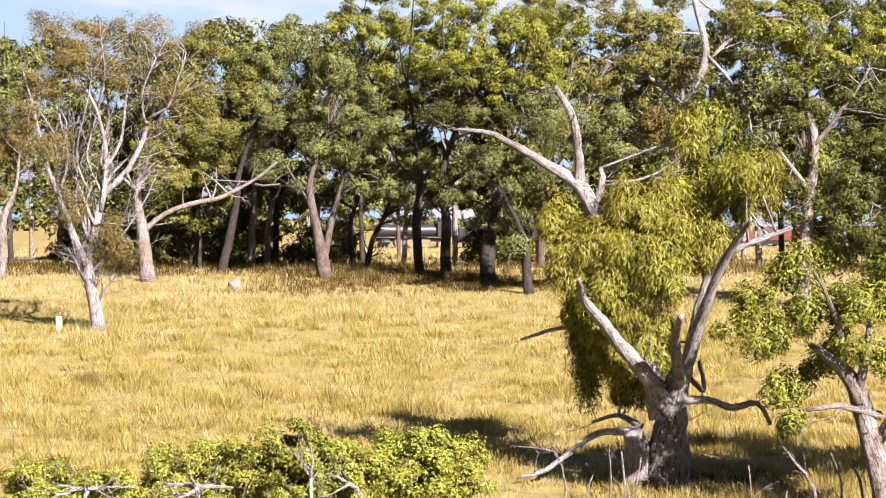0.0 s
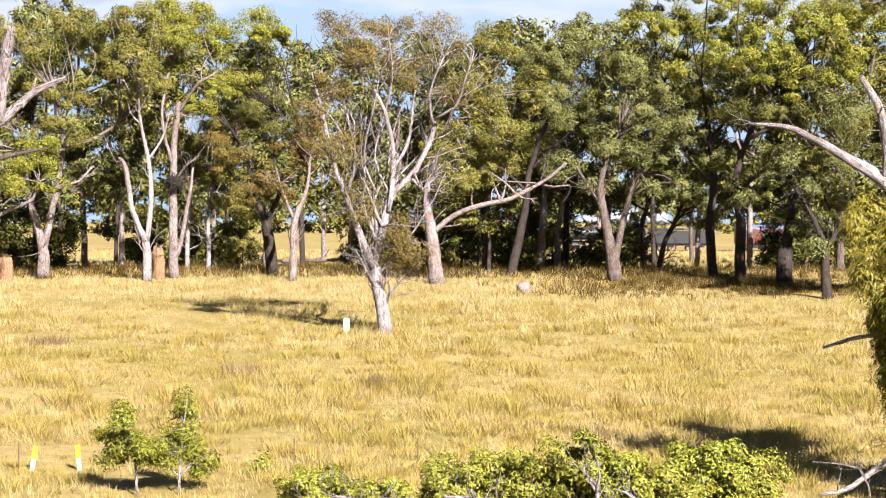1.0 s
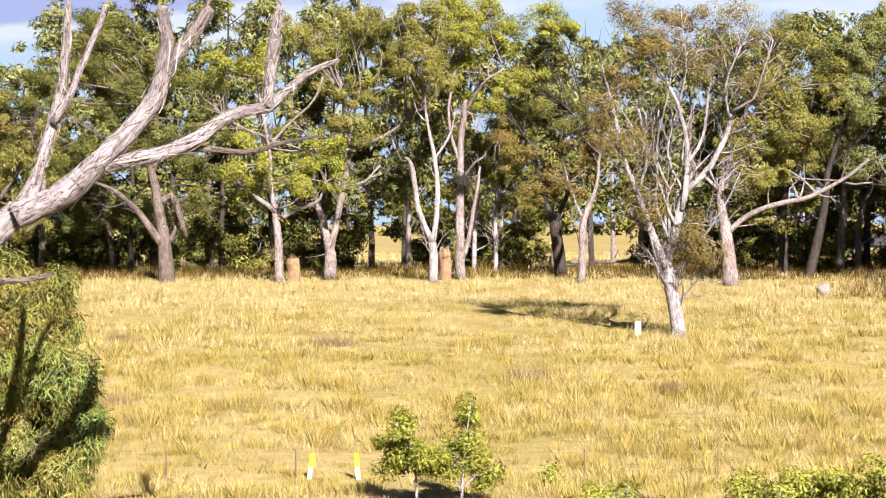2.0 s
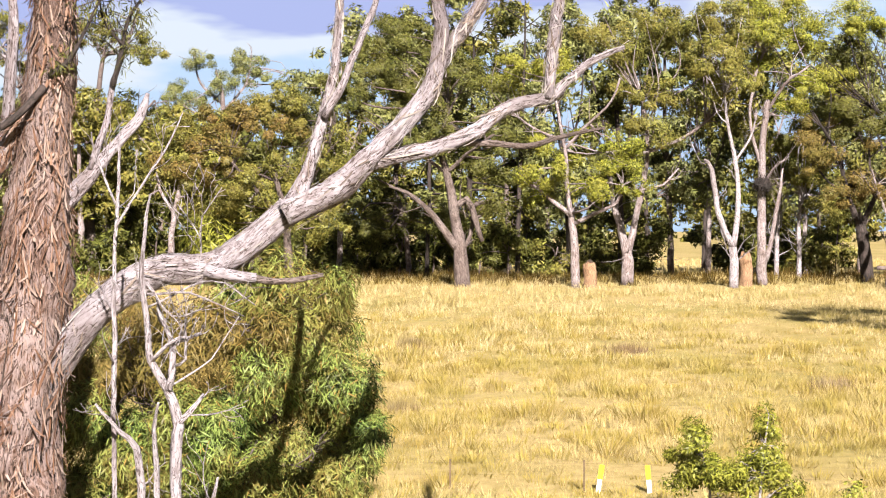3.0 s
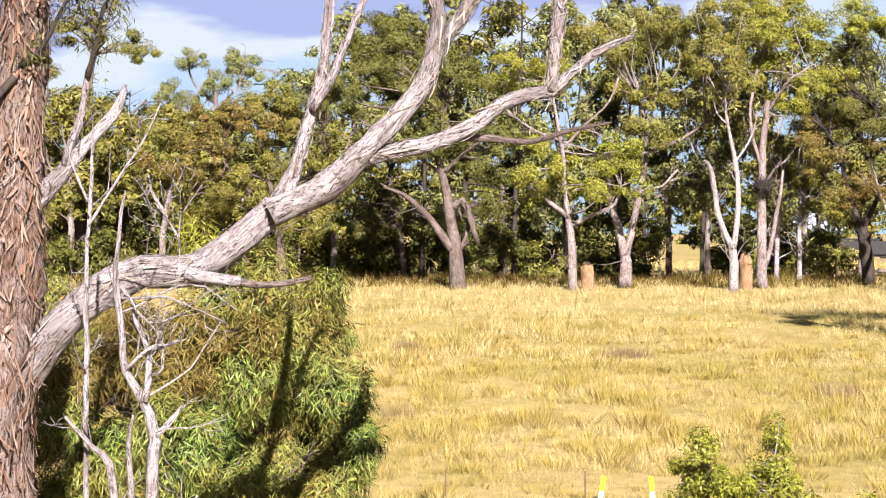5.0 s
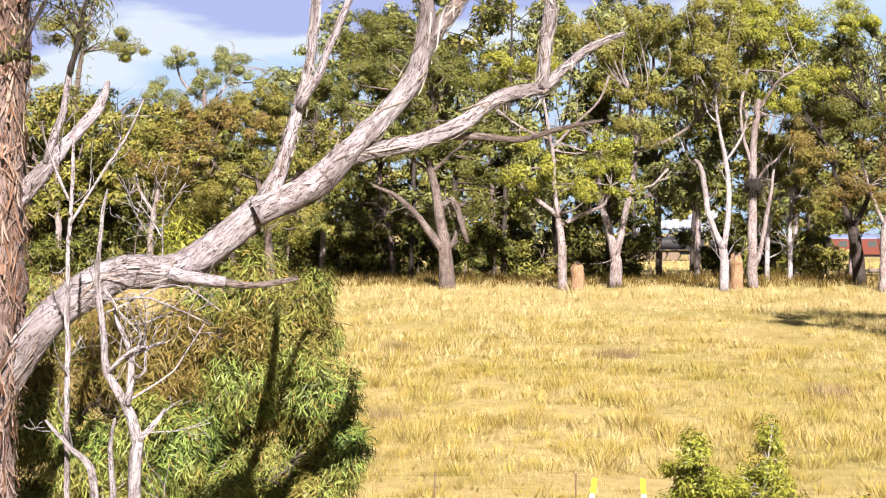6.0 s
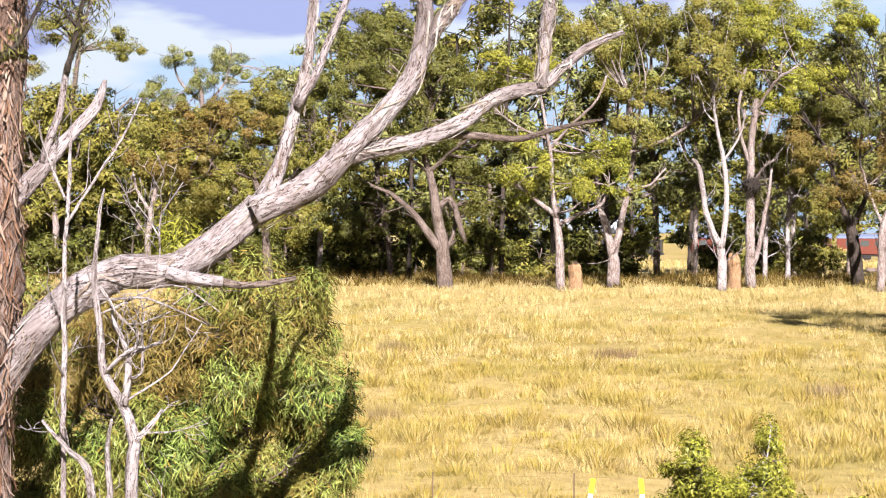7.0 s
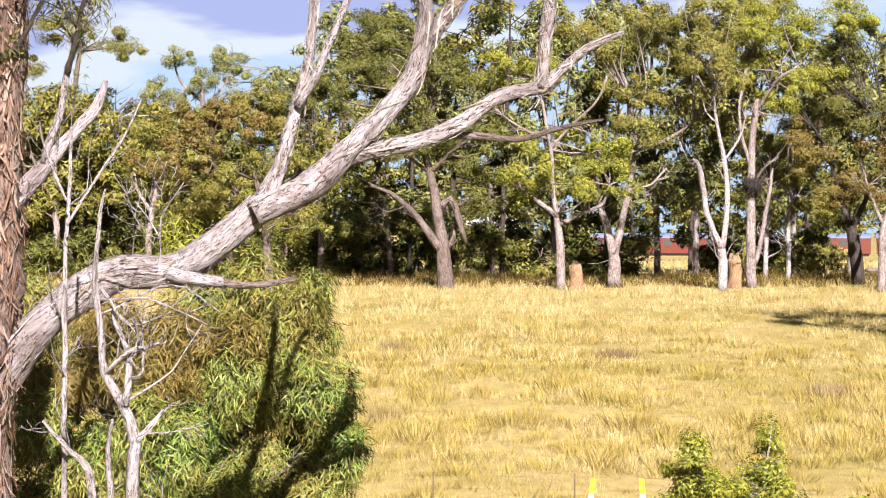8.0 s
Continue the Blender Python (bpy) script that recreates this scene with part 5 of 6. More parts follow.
p.limb((0.0, -0.0, 3.59, 0.017), (0.14, -0.04, 3.65, 0.014), (0.13, -0.09, 3.98, 0.011), (0.17, -0.13, 4.21, 0.006))
p.limb((-0.59, 0.0, 1.65, 0.028), (-0.62, 0.07, 3.31, 0.025), (-0.59, 0.14, 4.31, 0.023), (-0.58, 0.21, 4.87, 0.02), (-0.56, 0.28, 5.43, 0.017), (-0.56, 0.35, 5.88, 0.009))
p.limb((-0.56, 0.0, 4.98, 0.014), (-0.28, 0.05, 5.43, 0.011), (-0.06, 0.1, 5.76, 0.011), (0.1, 0.16, 6.13, 0.006))
p.limb((-0.55, -0.0, 5.2, 0.014), (-0.74, -0.01, 5.65, 0.011), (-0.79, -0.02, 5.92, 0.006))
p.limb((0.27, -0.0, 1.64, 0.025), (0.39, -0.11, 2.22, 0.022), (0.46, -0.22, 2.51, 0.011))
p.limb((-0.25, -0.0, 4.43, 0.014), (0.01, -0.11, 4.1, 0.011), (0.4, -0.22, 4.21, 0.006))
p.limb((-0.25, -0.0, 4.31, 0.014), (0.18, -0.16, 4.32, 0.011), (0.73, -0.33, 4.1, 0.005))
p.limb((-0.25, -0.0, 4.18, 0.011), (0.39, -0.06, 4.43, 0.008), (0.83, -0.12, 4.2, 0.006))
p.limb((-0.06, 0.0, 3.37, 0.011), (0.38, 0.01, 3.65, 0.008), (0.66, 0.02, 4.09, 0.006))
p.limb((0.28, 0.0, 4.81, 0.008), (0.3, 0.05, 5.09, 0.008), (0.49, 0.09, 5.37, 0.006))
p.limb((0.25, 0.0, 4.59, 0.008), (0.27, 0.09, 4.87, 0.008), (0.04, 0.18, 5.2, 0.006))
dead_shrub('leafless grey dead shrub with forking stems', -11.79, 22.04, 28.14, p.limbs, p.crown, 'silver', 'brown', sides=9)
p = Plan()
p.limb((0.0, 0.0, -0.1, 0.042), (-0.04, 0.0, 0.61, 0.029), (0.08, 0.0, 1.26, 0.013))
p.limb((0.0, 0.0, 0.2, 0.029), (-0.32, 0.01, 0.86, 0.021), (-0.56, 0.02, 1.28, 0.008))
p.limb((0.0, -0.0, 0.2, 0.029), (0.32, -0.09, 0.86, 0.021), (0.48, -0.18, 1.36, 0.008))
p.leaves((-0.4, -0.04, 1.16, 0.5, 0.3), (0.08, -0.12, 1.28, 0.5, 0.28), (0.72, -0.32, 1.14, 0.41, 0.28))
bush('low leafy green wattle bush in dry grass', -5.46, 28.48, 10.85, p.limbs, p.crown, 'grey', 'bush', leaf_len=0.068, leaf_w=0.023, sub=0.15, fill=1.8, droop=0.1, sides=6)
p = Plan()
p.limb((0.0, 0.0, -0.21, 0.043), (-0.04, 0.0, 0.47, 0.03), (0.09, 0.0, 1.14, 0.013))
p.limb((0.0, 0.0, 0.04, 0.03), (-0.33, 0.06, 0.71, 0.021), (-0.58, 0.13, 1.13, 0.009))
p.limb((0.0, -0.0, 0.04, 0.03), (0.33, -0.08, 0.72, 0.021), (0.5, -0.16, 1.24, 0.008))
p.leaves((-0.5, 0.21, 1.29, 0.47, 0.31), (0.17, 0.27, 1.31, 0.51, 0.34), (0.59, 0.18, 1.11, 0.43, 0.34), (-0.84, 0.25, 1.03, 0.43, 0.29), (0.0, 0.45, 0.95, 0.69, 0.26))
bush('low leafy green wattle bush in dry grass', -3.35, 29.31, 6.52, p.limbs, p.crown, 'grey', 'bush', leaf_len=0.068, leaf_w=0.023, sub=0.15, fill=1.8, droop=0.1, sides=6)
p = Plan()
p.limb((0.0, 0.0, -0.13, 0.042), (-0.04, 0.0, 0.54, 0.029), (0.08, 0.0, 1.2, 0.013))
p.limb((0.0, -0.0, 0.12, 0.029), (-0.33, -0.13, 0.81, 0.021), (-0.57, -0.27, 1.24, 0.008))
p.limb((0.0, 0.0, 0.12, 0.029), (0.33, 0.14, 0.77, 0.021), (0.5, 0.28, 1.25, 0.008))
p.leaves((-0.25, -0.04, 1.63, 0.5, 0.38), (0.25, 0.0, 1.37, 0.5, 0.38), (-0.59, 0.34, 1.16, 0.51, 0.34), (0.75, 0.0, 1.28, 0.42, 0.3), (0.08, -0.16, 1.06, 0.75, 0.3))
bush('low leafy green wattle bush in dry grass', -1.73, 28.95, 3.42, p.limbs, p.crown, 'grey', 'bush', leaf_len=0.068, leaf_w=0.023, sub=0.15, fill=1.8, droop=0.1, sides=6)
p = Plan()
p.limb((0.0, 0.0, -0.24, 0.043), (-0.04, 0.0, 0.44, 0.03), (0.08, 0.0, 1.12, 0.013))
p.limb((-0.0, -0.0, 0.01, 0.03), (-0.34, -0.12, 0.71, 0.021), (-0.59, -0.24, 1.15, 0.008))
p.limb((-0.0, 0.0, 0.01, 0.03), (0.34, 0.1, 0.68, 0.021), (0.51, 0.19, 1.17, 0.009))
p.leaves((-0.25, -0.4, 1.59, 0.46, 0.34), (0.17, -0.24, 1.48, 0.46, 0.35), (0.5, -0.14, 1.13, 0.42, 0.3), (-0.25, -0.35, 1.16, 0.5, 0.3))
bush('low leafy green wattle bush in dry grass', -0.24, 29.5, 0.47, p.limbs, p.crown, 'grey', 'bush', leaf_len=0.068, leaf_w=0.023, sub=0.15, fill=1.8, droop=0.1, sides=6)
p = Plan()
p.limb((0.0, 0.0, -0.11, 0.03), (-0.04, 0.0, 0.57, 0.02), (-0.26, 0.0, 1.55, 0.01))
p.leaves((-0.28, -0.12, 1.32, 0.3, 0.28), (-0.17, 0.23, 0.79, 0.4, 0.34), (0.08, -0.28, 0.8, 0.35, 0.33), (-0.4, 0.1, 1.01, 0.28, 0.26))
sapling('young bushy green gum sapling in the grass', -10.22, 34.52, 16.49, p.limbs, p.crown, 'white', 'green', leaf_len=0.085, leaf_w=0.02, sub=0.13, fill=1.3, droop=0.4, sides=6)
p = Plan()
p.limb((0.0, 0.0, -0.12, 0.03), (0.02, 0.0, 0.76, 0.02), (0.12, 0.0, 1.73, 0.01))
p.leaves((0.12, 0.22, 1.52, 0.26, 0.26), (0.15, 0.16, 1.03, 0.4, 0.34), (-0.2, 0.21, 0.74, 0.36, 0.34), (0.29, 0.18, 0.63, 0.3, 0.26), (-0.38, -0.07, 0.87, 0.26, 0.28))
sapling('young bushy green gum sapling in the grass', -9.5, 34.73, 15.29, p.limbs, p.crown, 'white', 'green', leaf_len=0.085, leaf_w=0.02, sub=0.13, fill=1.3, droop=0.4, sides=6)
p = Plan()
p.limb((0.0, 0.0, -0.08, 0.021), (0.0, 0.0, 0.29, 0.01))
p.leaves((-0.0, 0.12, 0.22, 0.25, 0.17))
sapling('small green seedling in dry grass', -8.68, 37.0, 13.21, p.limbs, p.crown, 'grey', 'bush', leaf_len=0.09, leaf_w=0.03, sub=0.12, fill=0.9, droop=0.3, sides=5)
p = Plan()
p.limb((0.0, 0.0, -0.1, 0.036), (-0.01, 0.0, 1.01, 0.036), (-0.05, 0.0, 1.31, 0.04))
p.limb((-0.05, 0.0, 1.31, 0.036), (-0.33, 0.02, 1.35, 0.028), (-0.47, 0.04, 1.36, 0.02))
p.limb((-0.05, 0.0, 1.31, 0.036), (0.18, 0.06, 1.32, 0.032), (0.48, 0.11, 1.28, 0.016))
p.limb((-0.05, -0.0, 1.29, 0.032), (-0.25, -0.05, 1.18, 0.024), (-0.41, -0.11, 1.11, 0.016))
p.limb((-0.05, -0.0, 1.31, 0.024), (-0.11, -0.19, 1.48, 0.016))
dead_shrub('bleached dead branch poking out of a green bush', -3.38, 27.69, 6.97, p.limbs, p.crown, 'silver', 'brown', sides=8)
p = Plan()
p.limb((0.0, 0.0, -0.1, 0.032), (0.0, 0.0, 1.05, 0.032), (0.04, 0.0, 1.31, 0.032))
p.limb((0.04, 0.0, 1.31, 0.028), (-0.23, 0.02, 1.36, 0.02), (-0.4, 0.03, 1.35, 0.012))
p.limb((0.04, 0.0, 1.31, 0.028), (0.31, 0.07, 1.33, 0.02), (0.71, 0.13, 1.33, 0.012))
p.limb((0.0, -0.0, 1.3, 0.024), (-0.23, -0.03, 1.24, 0.02), (-0.46, -0.05, 1.19, 0.012))
dead_shrub('bleached dead branch poking out of a green bush', -4.94, 27.46, 10.21, p.limbs, p.crown, 'silver', 'brown', sides=8)
p = Plan()
p.limb((0.0, 0.0, -0.1, 0.033), (0.0, 0.0, 0.94, 0.029), (0.0, 0.0, 1.38, 0.028))
p.limb((0.0, -0.0, 1.38, 0.024), (-0.16, -0.02, 1.63, 0.016), (-0.22, -0.03, 1.79, 0.008))
p.limb((0.0, -0.0, 1.38, 0.024), (0.04, -0.02, 1.66, 0.016), (-0.02, -0.04, 1.87, 0.008))
p.limb((-0.04, -0.0, 1.49, 0.016), (-0.24, -0.01, 1.71, 0.008))
p.limb((0.4, 0.0, 0.12, 0.029), (0.73, 0.04, 1.05, 0.033), (0.53, 0.07, 1.29, 0.024), (0.24, 0.11, 1.42, 0.012))
p.limb((0.52, 0.0, 1.27, 0.02), (0.32, 0.01, 1.17, 0.012), (0.12, 0.01, 1.09, 0.008))
dead_shrub('bare white twigs standing in a green bush', -1.84, 28.14, 3.75, p.limbs, p.crown, 'silver', 'brown', sides=8)
p = Plan()
p.limb((0.0, 0.0, -0.88, 0.034), (-0.19, 0.0, 0.34, 0.029), (-0.52, 0.0, 0.8, 0.024), (-0.8, 0.0, 1.17, 0.014))
p.limb((0.18, -0.0, -0.78, 0.024), (0.27, -0.13, 0.46, 0.019), (0.08, -0.27, 1.04, 0.01))
p.limb((0.74, -0.0, -0.76, 0.029), (0.55, -0.1, 0.56, 0.024), (0.18, -0.21, 1.13, 0.014))
p.limb((-1.21, -0.0, -0.74, 0.019), (-1.23, -0.09, 0.42, 0.014), (-1.26, -0.17, 0.76, 0.01))
p.limb((-0.65, -0.0, -0.72, 0.019), (-0.63, -0.26, 0.36, 0.014))
dead_shrub('dry leafless stems beside the old gum', 6.42, 32.88, -11.04, p.limbs, p.crown, 'pale', 'brown', sides=8)
p = Plan()
p.limb((0.0, 0.0, -1.03, 0.029), (0.05, 0.0, 0.22, 0.024), (-0.0, 0.0, 0.9, 0.015))
p.limb((-0.14, -0.0, -1.04, 0.025), (-0.19, -0.13, 0.43, 0.019), (-0.21, -0.26, 0.97, 0.01))
p.limb((0.19, -0.0, -1.03, 0.025), (0.28, -0.08, 0.33, 0.019), (0.33, -0.17, 0.83, 0.01))
p.limb((-0.38, 0.0, -1.04, 0.025), (-0.58, 0.0, 0.12, 0.02), (-0.48, 0.01, 0.5, 0.01))
p.limb((-0.87, -0.0, -1.05, 0.02), (-0.96, -0.08, 0.22, 0.019), (-1.11, -0.15, 0.9, 0.015), (-1.87, -0.23, 1.0, 0.01))
dead_shrub('dry leafless stems at the foot of the old gum', 3.09, 33.66, -5.25, p.limbs, p.crown, 'pale', 'brown', sides=8)


def bark_strips(root, lines, wanted, count, curl, seed, tones, wide=1.0):
    """Loose ribbons of peeling bark along some limbs."""
    rng = np.random.default_rng(seed)
    v, f = [], []
    for _ in range(count):
        line = lines[wanted[rng.integers(len(wanted))]]
        length = rng.uniform(0.06, 0.16) + 0.35 * rng.uniform() ** 3
        i = int(rng.integers(1, len(line) - 2))
        a = rng.uniform(0, 2 * math.pi)
        wd = (0.004 + 0.02 * rng.uniform() ** 2) * wide
        lift = rng.uniform(0.15, 1.0) ** 2 * curl
        bend = rng.normal() * 0.35
        way = -1 if rng.uniform() < 0.75 else 1
        t = Vector(line[i + 1, :3] - line[i, :3]).normalized()
        u = t.cross(Vector((0.13, 1, 0.07))).normalized()
        w = t.cross(u)
        n0 = len(v)
        seg = 5
        for k in range(seg + 1):
            fr = k / seg
            aa = a + bend * fr / (line[i, 3] + 0.05) * 0.3
            o = u * math.cos(aa) + w * math.sin(aa)
            s = t.cross(o)
            j = int(np.clip(i + way * fr * length / 0.12, 0, len(line) - 1))
            c = Vector(line[i, :3]) + t * (way * length * (fr - 0.25 * lift / curl * fr ** 3)) + o * (line[j, 3] * 1.06 + lift * (fr ** 2.2) + 0.006)
            q = wd * (0.6 + 0.8 * fr - 0.9 * fr ** 3)
            v += [c - s * q + o * 0.010 * fr, c + o * 0.004, c + s * q + o * 0.014 * fr]
        for k in range(seg):
            b = n0 + 3 * k
            f += [(b, b + 1, b + 4, b + 3), (b + 1, b + 2, b + 5, b + 4)]
    m, nt, out = nodes_of("loose_bark")
    rnd = nt.nodes.new("ShaderNodeNewGeometry").outputs["Random Per Island"]
    c = ramp(nt, rnd, tones)
    surface(nt, out, c, 0.8)
    tagged(put("loose_bark", mesh_of("loose_bark", v, f), m, root, "ribbons of peeling brown bark"), kind="stuff")

def dark_branches(root, seed):
    """Black crooked branches with hanging sprays of dead leaf high on the old trunk."""
    rng = np.random.default_rng(seed)
    starts = [
        # Where this one crosses the trunk, its black stands in for a cast shadow.
        [(0.55, -0.30, 6.42, 0.05), (0.28, -0.38, 6.12, 0.042), (0.02, -0.40, 5.96, 0.045), (-0.2, -0.40, 6.14, 0.042), (-0.45, -0.35, 6.06, 0.04), (-0.8, -0.3, 6.2, 0.03), (-1.2, -0.3, 6.15, 0.015)],
        [(0.02, -0.42, 5.98, 0.045), (-0.10, -0.45, 6.32, 0.04), (-0.32, -0.5, 6.75, 0.025), (-0.4, -0.5, 7.2, 0.012)],
        [(0.60, -0.25, 6.55, 0.04), (0.82, -0.35, 6.72, 0.03), (1.0, -0.4, 7.05, 0.022), (1.22, -0.4, 7.5, 0.012)],
        [(1.28, -0.05, 6.45, 0.035), (1.38, -0.12, 6.85, 0.026), (1.46, -0.15, 7.2, 0.02), (1.7, -0.15, 7.55, 0.01)],
        [(2.8, -0.07, 4.31, 0.045), (3.05, -0.08, 4.27, 0.04), (3.3, -0.09, 4.28, 0.035), (3.62, -0.1, 4.34, 0.022)],
        [(4.35, 0.12, 5.74, 0.04), (4.9, 0.15, 5.82, 0.038), (5.5, 0.15, 5.84, 0.04), (6.0, 0.15, 5.81, 0.034), (6.4, 0.12, 5.92, 0.028), (6.9, 0.1, 6.02, 0.014)],
        [(1.40, -0.12, 6.9, 0.022), (1.2, -0.15, 7.15, 0.015), (1.12, -0.2, 7.5, 0.008)],
    ]
    for pts in starts:
        v, f, uv = [], [], []
        line = smooth_line(pts, 0.08)
        tube(line, 7, 0.25, rng, v, f, uv)
        put("dead_branch", mesh_of("dead_branch", v, f, True, uv), BARK["grey" if pts[0][0] > 2 else "dark"], root, "grey weathered dead branch" if pts[0][0] > 2 else "black crooked branch")
    v, f, uv = [], [], []
    lines = [smooth_line(p, 0.08) for p in starts if p[0][0] < 2]
    forks(rng, lines, 46, 0.7, 0.009, v, f, uv)
    tagged(put("twigwork", mesh_of("twigwork", v, f, True, uv), BARK["dark"], root, "thin black dead twigs"), kind="stuff")
    blobs = [(0.75, -0.3, 6.75, 0.16, 0.22), (0.95, -0.35, 7.15, 0.18, 0.25), (1.42, -0.1, 6.75, 0.14, 0.28), (1.55, -0.1, 7.2, 0.16, 0.24), (-0.3, -0.45, 6.6, 0.2, 0.3), (-0.1, -0.4, 7.1, 0.2, 0.26), (1.2, -0.15, 7.3, 0.15, 0.2)]
    put("dead_foliage", fast_mesh("dead_foliage", leaf_cloud(rng, blobs, 0.11, 0.012, 0.14, 0.16, 0.8), 4), LEAF["dark"], root, "hanging sprays of dark dead leaves")


def twig_tangle(x, y, turn, spread, height, count, seed):
    """A thin thicket of dry upright twigs."""
    rng = np.random.default_rng(seed)
    root = tagged(new("dead_shrub"), "tangle of thin dry twigs against the old trunk", "shrub")
    root.matrix_world = pose(x, y, float(ground_z(x, y)), 0, 0, turn)
    for k in range(count):
        px, py = rng.uniform(-spread, spread), rng.uniform(-0.25, 0.25)
        h = height * rng.uniform(0.6, 1.05)
        r = rng.uniform(0.006, 0.013)
        bx = rng.normal(size=3) * 0.16
        pts = [(px, py, -0.1, r * 1.3), (px + bx[0] * 0.5, py, h * 0.35, r), (px + bx[0] + bx[1] * 0.6, py, h * 0.7, r * 0.75), (px + bx.sum(), py, h, r * 0.4)]
        v, f, uv = [], [], []
        line = smooth_line(pts, 0.2)
        tube(line, 4, 0.15, rng, v, f, uv)
        forks(rng, [line], 7, 0.55, 0.006, v, f, uv)
        put("stem", mesh_of("stem", v, f, True, uv), BARK["silver" if k % 3 else "grey"], root)


def stick_nest(x, y, z, size):
    """A ball of dark sticks wedged in a fork."""
    rng = np.random.default_rng(77)
    root = tagged(new("stick_nest"), "dark ragged nest of sticks lodged in a pale gum", "nest")
    root.matrix_world = pose(x, y, z)
    bm = bmesh.new()
    bmesh.ops.create_icosphere(bm, subdivisions=3, radius=size * 0.72)
    for q in bm.verts:
        q.co *= 1 + 0.4 * noise.noise(q.co * 3.1) + 0.2 * noise.noise(q.co * 8)
        q.co.z *= 0.75
    part("core", bm, BARK["dark"], root)
    v, f, uv = [], [], []
    for k in range(150):
        d = rng.normal(size=3)
        d /= np.linalg.norm(d)
        e = d * size * 0.7 * np.array((1, 1, 0.75))
        t = np.cross(d, rng.normal(size=3)) * size * rng.uniform(0.3, 0.8) + d * size * 0.15 + np.array((0, 0, -0.15 * size))
        tube(smooth_line([(*(e - t * 0.5), 0.014), (*e, 0.012), (*(e + t), 0.005)], 0.2), 3, 0.1, rng, v, f, uv)
    tagged(put("sticks", mesh_of("sticks", v, f, True, uv), BARK["dark"], root), kind="stuff")


SHAGGY = [(0.0, (0.0234, 0.00984, 0.0064)), (0.3, (0.0738, 0.0361, 0.0208)), (0.55, (0.108, 0.0672, 0.0504)), (1.0, (0.149, 0.116, 0.107))]
FLAKY = [(0.0, (0.0475, 0.0337, 0.0277)), (0.3, (0.111, 0.0869, 0.0754)), (0.6, (0.151, 0.133, 0.129)), (1.0, (0.19, 0.178, 0.182))]
for ob in list(scene.objects):
    if ob.get("label", "").startswith("massive old gum"):
        bark_strips(ob, OLD_GUM_LINES, [0, 0, 0, 0, 10, 12], 4600, 0.10, 8, SHAGGY, 0.75)
        bark_strips(ob, OLD_GUM_LINES, [1, 1, 2, 4, 5, 6, 7], 800, 0.025, 9, FLAKY, 0.55)
        dark_branches(ob, 61)
twig_tangle(-14.95, 22.35, 32.6, 0.55, 4.6, 16, 62)
stick_nest(-25.1, 88.1, 1.55, 0.5)

# ---- second rank of trees and undergrowth ----
GAPS = [(-18.9, -17.0), (-13.8, -11.0), (-4.8, -4.1), (-2.6, 1.0), (8.2, 10.2)]


def backing_trees(seed, near, far, step, rise, low, length):
    """A loose row of gums between two distances; low is the height at which their foliage begins."""
    rng = np.random.default_rng(seed)
    a = -37.0
    while a < 15.5:
        d = rng.uniform(near, far)
        x, y = d * math.sin(radians(a)), d * math.cos(radians(a))
        h = (8.8 if a < -28.4 else 15.0 if a < -18 else 13.0 if a < -7 else 14.0) * rise * rng.uniform(0.85, 1.05)
        gap = any(lo - 0.4 < a < hi + 0.4 for lo, hi in GAPS)
        z0 = 3.4 if gap else low
        lean = rng.uniform(-0.6, 0.6)
        r = rng.uniform(0.09, 0.17)
        limbs = [[(0, 0, -0.1, r * 1.2), (lean * 0.3, 0, h * 0.3, r), (lean, 0.2, h * 0.6, r * 0.7), (lean * 1.4, 0, h * 0.9, r * 0.3)]]
        for k in range(2):
            side = rng.uniform(0.8, 2.0) * (-1 if k else 1)
            limbs.append([(lean * 0.5, 0, h * 0.4, r * 0.6), (lean * 0.5 + side * 0.6, 0.3, h * 0.55, r * 0.45), (lean + side, 0.2, h * 0.75, r * 0.2)])
        crown = []
        for k in range(13):
            z = z0 + (h * 0.97 - z0) * (k + rng.uniform(0, 1)) / 13
            crown.append((float(lean + rng.normal() * 1.0), float(rng.normal() * 0.8), float(z), float(rng.uniform(0.95, 1.7)), float(rng.uniform(0.7, 1.1))))
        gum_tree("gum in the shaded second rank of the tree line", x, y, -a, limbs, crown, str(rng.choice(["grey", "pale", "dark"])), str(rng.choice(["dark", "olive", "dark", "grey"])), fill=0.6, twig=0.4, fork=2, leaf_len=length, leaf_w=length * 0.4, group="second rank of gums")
        a += rng.uniform(step * 0.8, step * 1.2)


def undergrowth():
    rng = np.random.default_rng(31)
    for a in np.arange(-38, 15.5, 0.42):
        if any(lo < a < hi for lo, hi in GAPS):
            continue
        d = rng.uniform(101, 115)
        x, y = d * math.sin(radians(a)), d * math.cos(radians(a))
        h = rng.uniform(1.8, 3.6)
        limbs = [[(0, 0, -0.1, 0.05), (0.1, 0, h * 0.5, 0.04), (0.2, 0, h * 0.8, 0.02)]]
        crown = [(float(rng.normal() * 0.6), float(rng.normal() * 0.4), float(h * rng.uniform(0.12, 0.85)), float(rng.uniform(0.5, 0.9)), float(rng.uniform(0.4, 0.7))) for k in range(6)]
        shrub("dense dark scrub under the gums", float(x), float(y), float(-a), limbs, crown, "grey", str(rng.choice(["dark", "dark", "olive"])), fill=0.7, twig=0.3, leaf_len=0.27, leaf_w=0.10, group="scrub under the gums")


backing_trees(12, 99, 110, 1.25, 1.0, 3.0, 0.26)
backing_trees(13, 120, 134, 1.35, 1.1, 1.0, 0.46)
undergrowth()


